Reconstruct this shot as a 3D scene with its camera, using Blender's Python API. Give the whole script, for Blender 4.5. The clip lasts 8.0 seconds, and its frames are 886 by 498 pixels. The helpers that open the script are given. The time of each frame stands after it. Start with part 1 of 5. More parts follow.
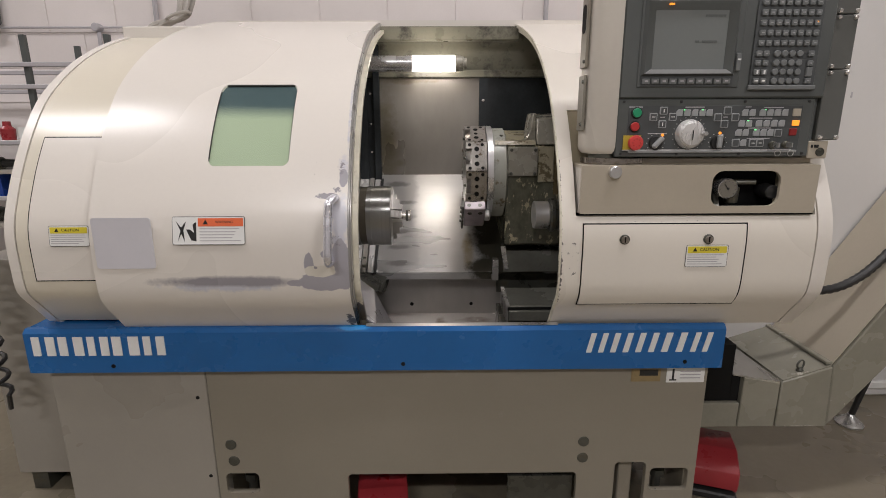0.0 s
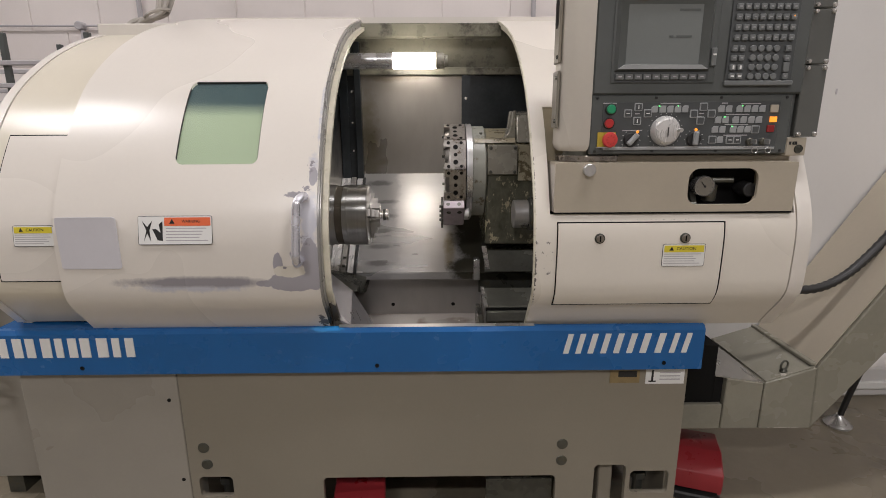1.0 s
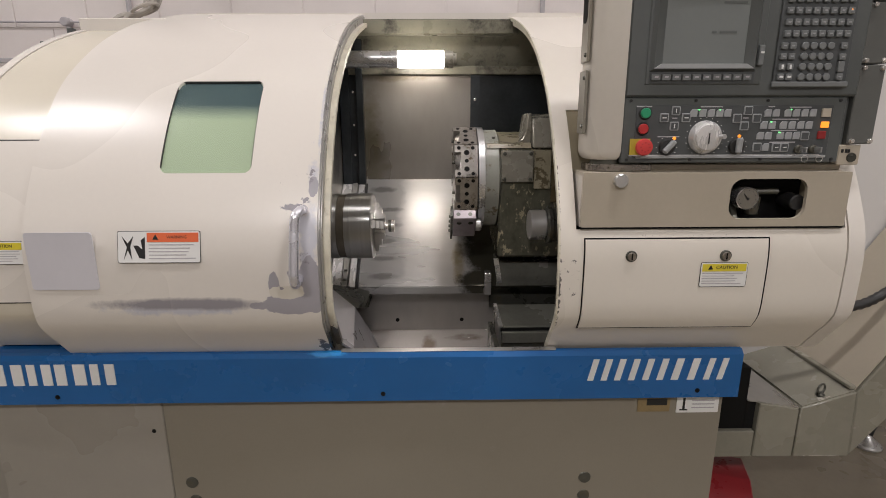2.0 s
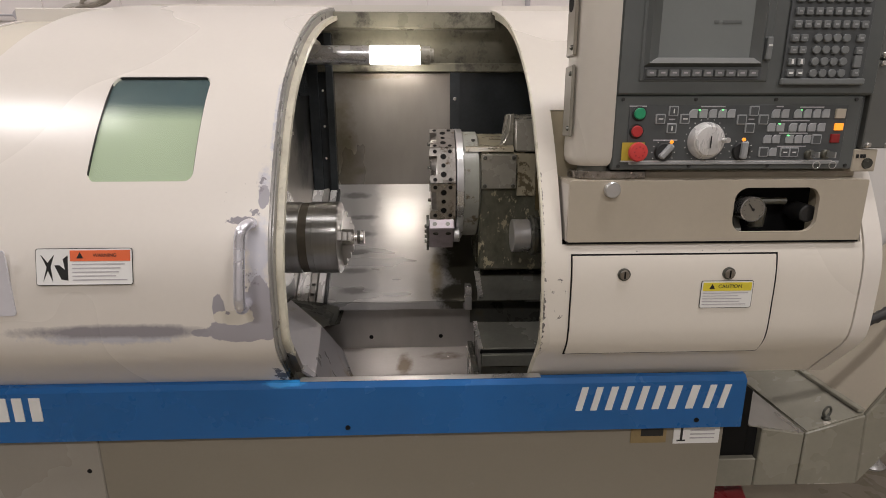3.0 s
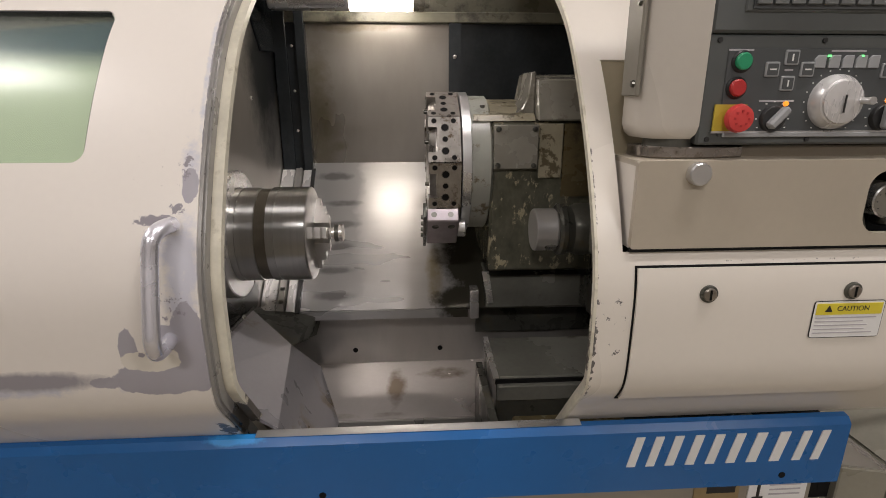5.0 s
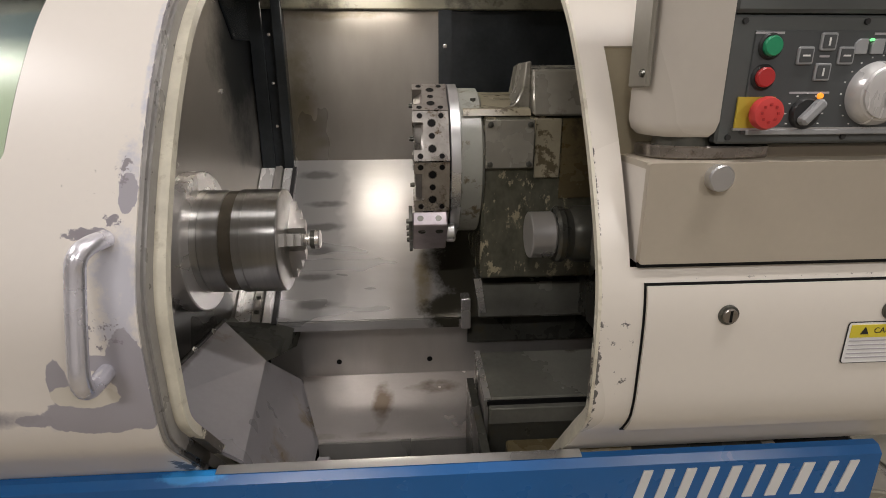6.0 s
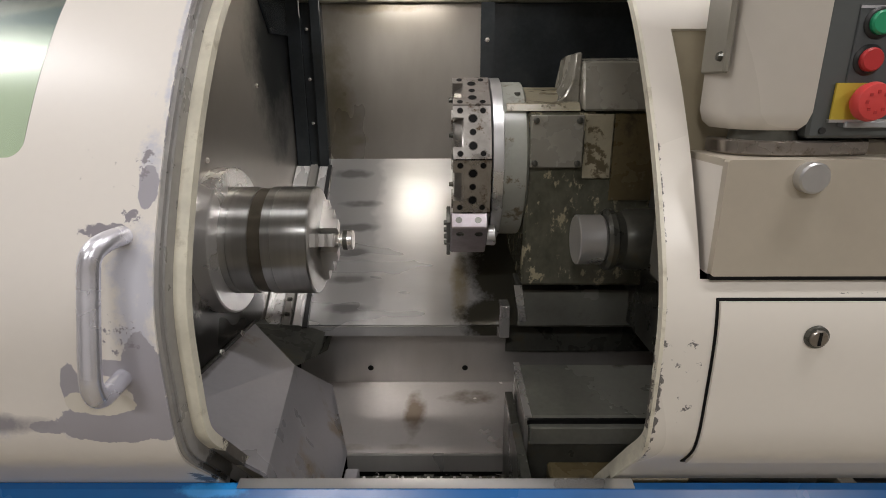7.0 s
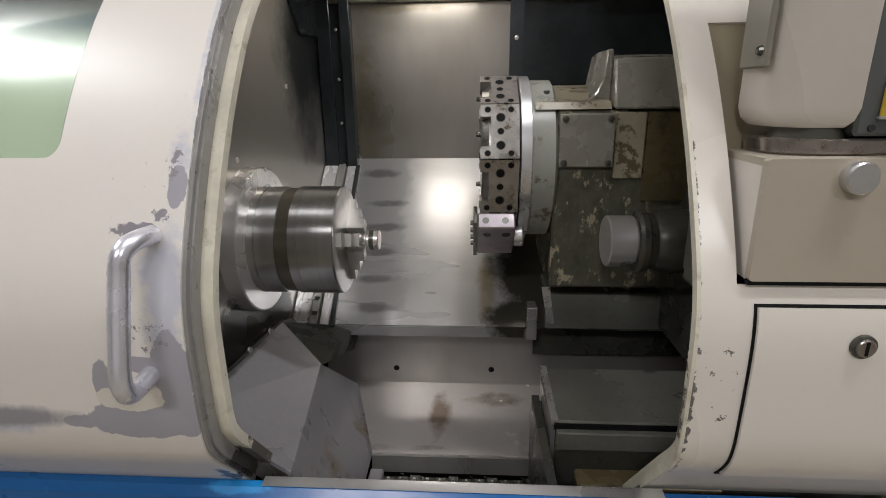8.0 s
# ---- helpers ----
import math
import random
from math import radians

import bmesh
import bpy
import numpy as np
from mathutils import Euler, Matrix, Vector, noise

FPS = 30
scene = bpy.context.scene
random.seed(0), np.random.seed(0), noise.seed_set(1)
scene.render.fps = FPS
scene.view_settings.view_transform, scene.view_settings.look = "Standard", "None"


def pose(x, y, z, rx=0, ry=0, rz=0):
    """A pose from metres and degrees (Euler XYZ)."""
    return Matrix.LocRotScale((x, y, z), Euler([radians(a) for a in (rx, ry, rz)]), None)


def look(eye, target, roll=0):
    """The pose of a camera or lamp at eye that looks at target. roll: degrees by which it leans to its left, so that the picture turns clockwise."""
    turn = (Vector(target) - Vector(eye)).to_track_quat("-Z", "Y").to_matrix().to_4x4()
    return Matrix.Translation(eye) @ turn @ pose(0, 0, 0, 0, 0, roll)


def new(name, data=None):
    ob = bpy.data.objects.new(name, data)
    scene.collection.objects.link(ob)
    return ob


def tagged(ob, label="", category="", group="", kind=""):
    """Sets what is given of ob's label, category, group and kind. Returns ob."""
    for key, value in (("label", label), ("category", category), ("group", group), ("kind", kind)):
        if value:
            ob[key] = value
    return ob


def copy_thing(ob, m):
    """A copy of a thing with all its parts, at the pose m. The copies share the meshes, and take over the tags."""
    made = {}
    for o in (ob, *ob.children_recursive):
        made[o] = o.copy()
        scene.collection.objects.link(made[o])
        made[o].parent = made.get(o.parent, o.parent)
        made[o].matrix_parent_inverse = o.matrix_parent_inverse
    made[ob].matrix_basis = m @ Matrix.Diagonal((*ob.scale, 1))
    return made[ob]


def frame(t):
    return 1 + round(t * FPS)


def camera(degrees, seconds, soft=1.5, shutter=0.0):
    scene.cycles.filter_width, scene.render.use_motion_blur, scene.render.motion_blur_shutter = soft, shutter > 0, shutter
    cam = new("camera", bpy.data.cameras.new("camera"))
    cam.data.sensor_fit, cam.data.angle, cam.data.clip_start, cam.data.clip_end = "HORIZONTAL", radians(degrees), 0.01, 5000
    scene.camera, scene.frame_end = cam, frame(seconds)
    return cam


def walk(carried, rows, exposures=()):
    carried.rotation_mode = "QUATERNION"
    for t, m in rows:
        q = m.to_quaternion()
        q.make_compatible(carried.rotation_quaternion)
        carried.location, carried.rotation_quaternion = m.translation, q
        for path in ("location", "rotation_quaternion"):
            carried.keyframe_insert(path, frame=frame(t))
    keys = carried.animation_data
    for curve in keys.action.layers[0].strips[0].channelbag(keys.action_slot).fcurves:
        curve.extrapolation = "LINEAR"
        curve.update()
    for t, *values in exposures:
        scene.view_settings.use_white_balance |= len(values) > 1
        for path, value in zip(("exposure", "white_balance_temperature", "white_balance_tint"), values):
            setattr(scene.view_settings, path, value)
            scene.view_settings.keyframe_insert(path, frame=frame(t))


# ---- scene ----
cam = camera(80.7, 8.0, soft=0.9)
PATH = [
    (0, (0.092, 0.012, 1.38), (0.111, 1.955, 0.906), -0.2),
    (0.5, (0.15, 0.01, 1.375), (0.17, 1.953, 0.902), -0.3),
    (1, (0.168, 0.037, 1.372), (0.187, 1.98, 0.898), -0.3),
    (1.5, (0.141, 0.112, 1.378), (0.157, 2.055, 0.904), -0.2),
    (1.7, (0.127, 0.141, 1.382), (0.146, 2.083, 0.907), -0.2),
    (3, (0.174, 0.334, 1.385), (0.244, 2.276, 0.912), -0.1),
    (3.5, (0.218, 0.415, 1.372), (0.287, 2.356, 0.898), -0.2),
    (4, (0.209, 0.49, 1.36), (0.237, 2.431, 0.877), -0.5),
    (4.5, (0.168, 0.607, 1.359), (0.237, 2.533, 0.826), -0.1),
    (4.7, (0.149, 0.639, 1.357), (0.255, 2.56, 0.809), 0.1),
    (6, (0.183, 0.784, 1.354), (0.306, 2.692, 0.766), -0.2),
    (6.5, (0.182, 0.829, 1.344), (0.235, 2.742, 0.764), -0.2),
    (7, (0.178, 0.85, 1.336), (0.168, 2.764, 0.758), -0.2),
    (7.5, (0.18, 0.859, 1.334), (0.112, 2.772, 0.757), -0.4),
    (8, (0.182, 0.86, 1.335), (0.063, 2.77, 0.756), -0.7),
]
walk(cam, [(t, look(eye, target, roll)) for t, eye, target, roll in PATH],
     [(0, 0.0, 6480, 14), (3, 0.0, 6620, 14.5), (4.5, 0.0, 6700, 15), (6.5, 0.0, 6560, 12.5), (8, 0.0, 6230, 11)])

# ---- light ----
scene.view_settings.exposure = 0.0
world = bpy.data.worlds.new("world")
scene.world = world
world.use_nodes = True
world.node_tree.nodes["Background"].inputs[0].default_value = (0.9, 0.93, 1.0, 1)
world.node_tree.nodes["Background"].inputs[1].default_value = 0.05


def strip_lamp(x, y, z, w, d, power, colour=(1.0, 0.98, 0.97)):
    """A ceiling lamp, inferred from glare or added as fill: the light itself; its body is built with the room."""
    data = bpy.data.lights.new("ceiling_lamp_light", "AREA")
    data.shape, data.size, data.size_y, data.energy, data.color = "RECTANGLE", w, d, power, colour
    ob = new("ceiling_lamp_light", data)
    ob.matrix_world = pose(x, y, z)
    return ob


# first two follow the glare on the covers; the other four are added fill
LAMPS = [(-2.93, 0.74), (1.15, 0.85), (-1.0, -3.0), (3.4, -3.0), (-5.0, 2.6), (3.6, 2.4)]
for lx, ly in LAMPS:
    strip_lamp(lx, ly, 4.52, 1.25, 0.28, 53 if ly > -1 else 104)

# ---- materials ----


def mat(name, base, rough=0.5, metal=0.0, var=0.12, scale=8.0, fine=90.0, bump=0.02, stretch=(1, 1, 1), dirt=None, dirt_amount=0.0, dirt_scale=5.0,
        rough_var=0.12, spec=0.5, coat=0.0, detail=4.0, dirt_soft=0.0, brushed=None, aniso=0.0):
    """A surface with two sizes of variation in colour, gloss and relief, and stains where dirt is given."""
    m = bpy.data.materials.new(name)
    m.use_nodes = True
    nt = m.node_tree
    n, link = nt.nodes, nt.links.new
    b = n["Principled BSDF"]
    tc = n.new("ShaderNodeTexCoord")
    mp = n.new("ShaderNodeMapping")
    mp.inputs["Scale"].default_value = stretch
    link(tc.outputs["Object"], mp.inputs["Vector"])

    def tex(s, detail=4.0, rou=0.6):
        t = n.new("ShaderNodeTexNoise")
        t.inputs["Scale"].default_value, t.inputs["Detail"].default_value, t.inputs["Roughness"].default_value = s, detail, rou
        link(mp.outputs[0], t.inputs["Vector"])
        return t

    big, small = tex(scale, detail), tex(fine, min(detail, 3.0))
    add = n.new("ShaderNodeMath")
    add.operation = "MULTIPLY_ADD"
    link(small.outputs["Fac"], add.inputs[0])
    add.inputs[1].default_value = 0.3
    link(big.outputs["Fac"], add.inputs[2])
    ramp = n.new("ShaderNodeValToRGB")
    ramp.color_ramp.elements[0].position, ramp.color_ramp.elements[1].position = 0.40, 0.92
    ramp.color_ramp.elements[0].color = (*[c * (1 - var) for c in base], 1)
    ramp.color_ramp.elements[1].color = (*[min(1, c * (1 + var)) for c in base], 1)
    link(add.outputs[0], ramp.inputs[0])
    colour = ramp.outputs[0]
    if dirt:
        st = tex(dirt_scale, 8.0, 0.7)
        r2 = n.new("ShaderNodeValToRGB")
        r2.color_ramp.elements[0].position, r2.color_ramp.elements[1].position = 0.62 - dirt_amount * 0.3, (0.62 - dirt_amount * 0.3 + dirt_soft) if dirt_soft else 0.68 - dirt_amount * 0.15
        link(st.outputs["Fac"], r2.inputs[0])
        mix = n.new("ShaderNodeMix")
        mix.data_type = "RGBA"
        link(r2.outputs[0], mix.inputs["Factor"])
        link(colour, mix.inputs["A"])
        mix.inputs["B"].default_value = (*dirt, 1)
        colour = mix.outputs["Result"]
    link(colour, b.inputs["Base Color"])
    rr = n.new("ShaderNodeMapRange")
    rr.inputs["From Min"].default_value, rr.inputs["From Max"].default_value = 0.3, 0.75
    rr.inputs["To Min"].default_value, rr.inputs["To Max"].default_value = max(0.02, rough - rough_var), min(1, rough + rough_var)
    link(big.outputs["Fac"], rr.inputs["Value"])
    link(rr.outputs[0], b.inputs["Roughness"])
    b.inputs["Metallic"].default_value = metal
    b.inputs["Specular IOR Level"].default_value = spec
    b.inputs["Coat Weight"].default_value = coat
    if brushed:
        # fine scratches spread the gloss along one direction
        way = n.new("ShaderNodeCombineXYZ")
        for k in range(3):
            way.inputs[k].default_value = brushed[k]
        link(way.outputs[0], b.inputs["Tangent"])
        b.inputs["Anisotropic"].default_value = aniso
    if bump:
        bp = n.new("ShaderNodeBump")
        bp.inputs["Strength"].default_value, bp.inputs["Distance"].default_value = min(1, bump * 8), 0.002
        link(add.outputs[0], bp.inputs["Height"])
        link(bp.outputs[0], b.inputs["Normal"])
    return m


def glow(name, colour, strength):
    m = bpy.data.materials.new(name)
    m.use_nodes = True
    b = m.node_tree.nodes["Principled BSDF"]
    b.inputs["Base Color"].default_value = (*colour, 1)
    b.inputs["Emission Color"].default_value = (*colour, 1)
    b.inputs["Emission Strength"].default_value = strength
    return m


def worn(m, under, shapes, amount=0.5, scale=30.0, grain=0.55, soft=0.03, detail=9.0):
    """Paint worn through to what is under it, or shade and reflections painted in, in ragged patches: each shape is a
    centre and the half sizes of the patch.
    """
    nt = m.node_tree
    n, link = nt.nodes, nt.links.new
    b = n["Principled BSDF"]
    old = b.inputs["Base Color"].links[0].from_socket
    tc = n.new("ShaderNodeTexCoord")
    noise_a = n.new("ShaderNodeTexNoise")
    noise_a.inputs["Scale"].default_value, noise_a.inputs["Detail"].default_value, noise_a.inputs["Roughness"].default_value = scale, detail, 0.72
    link(tc.outputs["Object"], noise_a.inputs["Vector"])
    total = None
    for centre, half, *own in shapes:
        mp = n.new("ShaderNodeMapping")
        mp.vector_type = "POINT"
        mp.inputs["Location"].default_value = [-c / h for c, h in zip(centre, half)]
        mp.inputs["Scale"].default_value = [1 / h for h in half]
        link(tc.outputs["Object"], mp.inputs["Vector"])
        ln = n.new("ShaderNodeVectorMath")
        ln.operation = "LENGTH"
        link(mp.outputs[0], ln.inputs[0])
        mr = n.new("ShaderNodeMapRange")
        mr.inputs["From Min"].default_value, mr.inputs["From Max"].default_value = 0.35, 1.45
        mr.inputs["To Min"].default_value, mr.inputs["To Max"].default_value = own[0] if own else amount, -0.2
        link(ln.outputs["Value"], mr.inputs["Value"])
        if total is None:
            total = mr.outputs[0]
        else:
            mx = n.new("ShaderNodeMath")
            mx.operation = "MAXIMUM"
            link(total, mx.inputs[0])
            link(mr.outputs[0], mx.inputs[1])
            total = mx.outputs[0]
    su = n.new("ShaderNodeMath")
    su.operation = "ADD"
    link(total, su.inputs[0])
    link(noise_a.outputs["Fac"], su.inputs[1])
    st = n.new("ShaderNodeMapRange")
    st.inputs["From Min"].default_value, st.inputs["From Max"].default_value = grain + 0.2, grain + 0.2 + soft
    link(su.outputs[0], st.inputs["Value"])
    mix = n.new("ShaderNodeMix")
    mix.data_type = "RGBA"
    link(st.outputs[0], mix.inputs["Factor"])
    link(old, mix.inputs["A"])
    mix.inputs["B"].default_value = (*under, 1)
    link(mix.outputs["Result"], b.inputs["Base Color"])
    return m


CREAM = (0.752, 0.710, 0.652)
# same paint as CREAM, tinted for the warmer light on the right cover
WARM_LIT_CREAM = (0.755, 0.71, 0.635)
M_CREAM = mat("cream_paint", CREAM, 0.27, var=0.02, scale=2, bump=0.0, detail=0.5, rough_var=0.04, spec=0.5)
# cream made yellower to carry the different light on the left cover
M_LEFT_CREAM = mat("aged_cream_paint", (0.71, 0.66, 0.55), 0.27, var=0.02, scale=2, bump=0.0, detail=0.5, rough_var=0.04)
M_DOOR = mat("door_paint", CREAM, 0.29, var=0.02, scale=2, bump=0.0, detail=0.5, rough_var=0.04)
# rubbed pale zone round the handle and along the edge, bare grey patches, chips
worn(M_DOOR, (0.56, 0.56, 0.61), [((-0.175, 1.4, 1.12), (0.036, 0.1, 0.12), 0.5), ((-0.48, 1.4, 0.942), (0.26, 0.06, 0.024), 0.45), ((-0.156, 1.6, 1.38), (0.008, 0.3, 0.2), 0.34), ((-0.165, 1.5, 1.25), (0.03, 0.2, 0.10), 0.3)], 0.3, 26, 0.5, soft=0.22)
worn(M_DOOR, (0.37, 0.355, 0.385),
     [((-0.218, 1.4, 0.955), (0.066, 0.3, 0.026), 1.2), ((-0.260, 1.4, 1.000), (0.013, 0.3, 0.036), 1.0), ((-0.172, 1.4, 1.022), (0.024, 0.3, 0.048), 1.0), ((-0.165, 1.4, 0.965), (0.022, 0.3, 0.034), 0.9), ((-0.296, 1.4, 0.950), (0.030, 0.3, 0.012), 0.55),
      ((-0.210, 1.4, 1.030), (0.022, 0.3, 0.012), 0.7), ((-0.165, 1.4, 1.232), (0.013, 0.3, 0.024), 0.8), ((-0.152, 1.6, 1.36), (0.003, 0.3, 0.3), 0.33)], 0.42, 40, 0.53)
worn(M_DOOR, (0.27, 0.25, 0.27), [((-0.212, 1.4, 1.186), (0.036, 0.3, 0.011), 0.46), ((-0.180, 1.4, 1.20), (0.020, 0.3, 0.018), 0.30), ((-0.170, 1.4, 1.255), (0.02, 0.3, 0.03), 0.27), ((-0.195, 1.4, 1.07), (0.05, 0.3, 0.05), 0.18)], 0.3, 95, 0.53)
worn(M_DOOR, (0.68, 0.64, 0.56), [((-0.232, 1.4, 0.984), (0.040, 0.3, 0.0155), 1.1)], 0.6, 50, 0.53)
worn(M_DOOR, (0.30, 0.28, 0.30), [((-0.243, 1.4, 0.994), (0.008, 0.3, 0.006), 0.35)], 0.6, 60, 0.53)
worn(M_DOOR, (0.30, 0.285, 0.305), [((-0.485, 1.4, 0.955), (0.255, 0.3, 0.020), 0.66)], 0.3, 11, 0.52, soft=0.34)
worn(M_DOOR, (0.10, 0.09, 0.085), [((-0.2, 1.42, 1.2), (0.18, 0.2, 0.24), 0.145)], 0.1, 130, 0.60)
M_EDGE = worn(mat("edge_paint", (0.66, 0.625, 0.51), 0.4, var=0.16, scale=20, dirt=(0.47, 0.43, 0.33), dirt_amount=0.25, dirt_scale=16), (0.10, 0.09, 0.075),
              [((0.421, 1.42, 0.98), (0.02, 0.06, 0.14), 0.30), ((-0.14, 1.48, 0.825), (0.06, 0.08, 0.07), 0.5), ((-0.1265, 1.5, 1.1), (0.004, 0.3, 0.6), 0.22), ((-0.1455, 1.5, 1.2), (0.003, 0.4, 0.6), 0.24)], 0.15, 70, 0.57)
M_COVER = worn(mat("cover_paint", WARM_LIT_CREAM, 0.3, var=0.02, scale=2, bump=0.0, detail=0.5, rough_var=0.04), (0.15, 0.14, 0.13),
               [((0.430, 1.42, 0.98), (0.010, 0.06, 0.15), 0.40), ((0.430, 1.5, 1.2), (0.006, 0.2, 0.3), 0.27), ((0.46, 1.4, 1.0), (0.06, 0.05, 0.15), 0.17), ((0.7, 1.4, 1.115), (0.3, 0.03, 0.004), 0.22), ((0.49, 1.41, 1.0), (0.006, 0.05, 0.14), 0.15)], 0.16, 80, 0.58)
M_SEAL = worn(mat("worn_seal", (0.31, 0.30, 0.285), 0.34, 0.3, var=0.22, scale=14, stretch=(3, 1, 1)), (0.60, 0.565, 0.46), [((-0.147, 1.6, 1.2), (0.006, 0.5, 0.8))], 0.06, 60, 0.5)
worn(M_SEAL, (0.06, 0.055, 0.045), [((-0.16, 1.48, 0.83), (0.06, 0.08, 0.06), 0.5)], 0.5, 50, 0.5, soft=0.1)
worn(M_DOOR, (0.10, 0.09, 0.08), [((-0.165, 1.47, 0.82), (0.022, 0.06, 0.05), 0.36)], 0.4, 60, 0.53)
M_GREY = mat("grey_paint", (0.262, 0.236, 0.188), 0.38, var=0.06, scale=2.5, bump=0.0, dirt=(0.30, 0.27, 0.23), dirt_amount=0.0, dirt_scale=3)
worn(M_GREY, (0.07, 0.065, 0.055), [((-0.55, 1.49, 0.20), (0.10, 0.05, 0.09), 0.14), ((0.75, 1.49, 0.22), (0.22, 0.05, 0.10), 0.16), ((0.15, 1.49, 0.262), (0.4, 0.05, 0.008), 0.2), ((-0.63, 1.49, 0.35), (0.012, 0.05, 0.3), 0.14)], 0.15, 70, 0.58)
M_SIDEB = mat("pale_base_paint", (0.325, 0.302, 0.262), 0.36, var=0.06, scale=2.5, bump=0.0)
M_CONV = mat("conveyor_paint", (0.258, 0.246, 0.198), 0.27, var=0.14, scale=4, bump=0.008, dirt=(0.26, 0.24, 0.20), dirt_amount=0.1, dirt_scale=5)
worn(M_CONV, (0.55, 0.52, 0.45), [((1.37, 1.65, 0.325), (0.13, 0.02, 0.005), 0.3), ((1.36, 1.67, 0.525), (0.06, 0.03, 0.02), 0.26), ((1.286, 1.66, 0.49), (0.006, 0.05, 0.1), 0.22), ((1.52, 1.65, 0.40), (0.01, 0.02, 0.08), 0.2)], 0.3, 60, 0.56)
M_TAN = mat("tan_paint", (0.45, 0.40, 0.32), 0.42, var=0.06, scale=3, bump=0.006)
M_RECESS = mat("recess_paint", (0.33, 0.285, 0.195), 0.45, var=0.1, scale=5, bump=0.006, dirt=(0.26, 0.22, 0.15), dirt_amount=0.15, dirt_scale=6)
# the cream darkened so that it holds the column's shade
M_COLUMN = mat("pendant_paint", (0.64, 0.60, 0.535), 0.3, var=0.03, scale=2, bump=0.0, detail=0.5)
M_PALE = mat("pale_panel_paint", (0.66, 0.645, 0.63), 0.35, var=0.03, scale=2, bump=0.004)
M_BLUE = mat("blue_paint", (0.012, 0.124, 0.37), 0.28, var=0.06, scale=5, bump=0.004)
worn(M_BLUE, (0.03, 0.30, 0.72), [((-0.16, 1.47, 0.785), (0.07, 0.02, 0.012), 0.5)], 0.5, 20, 0.5, soft=0.2)
M_WHITE = mat("white_print", (0.80, 0.80, 0.78), 0.5, var=0.03)
M_STEEL = mat("turned_steel", (0.82, 0.79, 0.755), 0.27, 0.9, var=0.06, scale=2, fine=40, stretch=(60, 0.3, 0.3), bump=0.0, rough_var=0.03)
M_CHUCK = mat("chuck_steel", (0.43, 0.43, 0.415), 0.34, 1.0, var=0.10, scale=2, fine=40, stretch=(60, 0.3, 0.3), bump=0.0, rough_var=0.05, brushed=(1, 0, 0), aniso=0.92)
M_GROOVE = mat("oiled_groove", (0.115, 0.10, 0.075), 0.4, 0.5, var=0.2, scale=12)
M_SHEET = mat("brushed_sheet", (0.47, 0.455, 0.43), 0.34, 0.7, var=0.16, scale=4, fine=30, stretch=(1, 0.4, 0.4), bump=0.008, dirt=(0.22, 0.19, 0.14), dirt_amount=0.12, dirt_scale=3)
M_SLANT = mat("way_cover_steel", (0.61, 0.60, 0.585), 0.30, 0.60, var=0.14, scale=4, fine=26, stretch=(0.25, 1, 1), bump=0.004, rough_var=0.05, brushed=(0, 0.766, 0.643), aniso=0.5)
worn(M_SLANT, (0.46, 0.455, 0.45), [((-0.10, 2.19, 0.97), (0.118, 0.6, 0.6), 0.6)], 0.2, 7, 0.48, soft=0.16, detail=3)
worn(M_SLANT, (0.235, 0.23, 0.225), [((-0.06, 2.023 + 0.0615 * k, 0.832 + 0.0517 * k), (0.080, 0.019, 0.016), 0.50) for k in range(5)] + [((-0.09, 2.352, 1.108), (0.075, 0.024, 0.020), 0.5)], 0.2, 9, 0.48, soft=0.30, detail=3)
# right end: the turret's warm reflection, then its dark shade, painted in
worn(M_SLANT, (0.42, 0.36, 0.25), [((0.215, 2.05, 0.87), (0.035, 0.14, 0.13), 0.45)], 0.2, 8, 0.5, soft=0.3)
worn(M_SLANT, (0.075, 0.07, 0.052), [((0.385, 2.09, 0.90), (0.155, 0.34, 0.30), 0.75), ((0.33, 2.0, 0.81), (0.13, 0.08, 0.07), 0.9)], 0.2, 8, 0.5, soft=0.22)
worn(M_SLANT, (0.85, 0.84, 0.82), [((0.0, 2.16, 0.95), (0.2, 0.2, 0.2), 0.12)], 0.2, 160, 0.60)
M_OILY = mat("oil_filmed_steel", (0.27, 0.27, 0.235), 0.24, 0.45, var=0.25, scale=6, bump=0.01, dirt=(0.10, 0.09, 0.07), dirt_amount=0.15, dirt_scale=5)
M_PAN = mat("pan_steel", (0.66, 0.61, 0.58), 0.22, 0.6, var=0.08, scale=5, bump=0.006, dirt=(0.34, 0.27, 0.20), dirt_amount=0.12, dirt_scale=3)
# brown patches: the turret's blurred reflection painted in, along with dirt
worn(M_PAN, (0.27, 0.21, 0.155), [((0.10, 1.93, 0.597), (0.035, 0.13, 0.05), 0.42), ((0.24, 2.0, 0.60), (0.10, 0.05, 0.05), 0.36), ((0.0, 1.82, 0.59), (0.3, 0.02, 0.05), 0.3)], 0.3, 7, 0.5, soft=0.3, detail=4)
M_SWIVEL = mat("worn_swivel_steel", (0.33, 0.30, 0.27), 0.3, 0.9, var=0.2, scale=14, bump=0.01, dirt=(0.12, 0.09, 0.06), dirt_amount=0.15, dirt_scale=12)
M_TRAY = mat("chip_tray_steel", (0.37, 0.36, 0.375), 0.34, 0.45, var=0.12, scale=5, bump=0.01, dirt=(0.25, 0.20, 0.14), dirt_amount=0.1, dirt_scale=4)
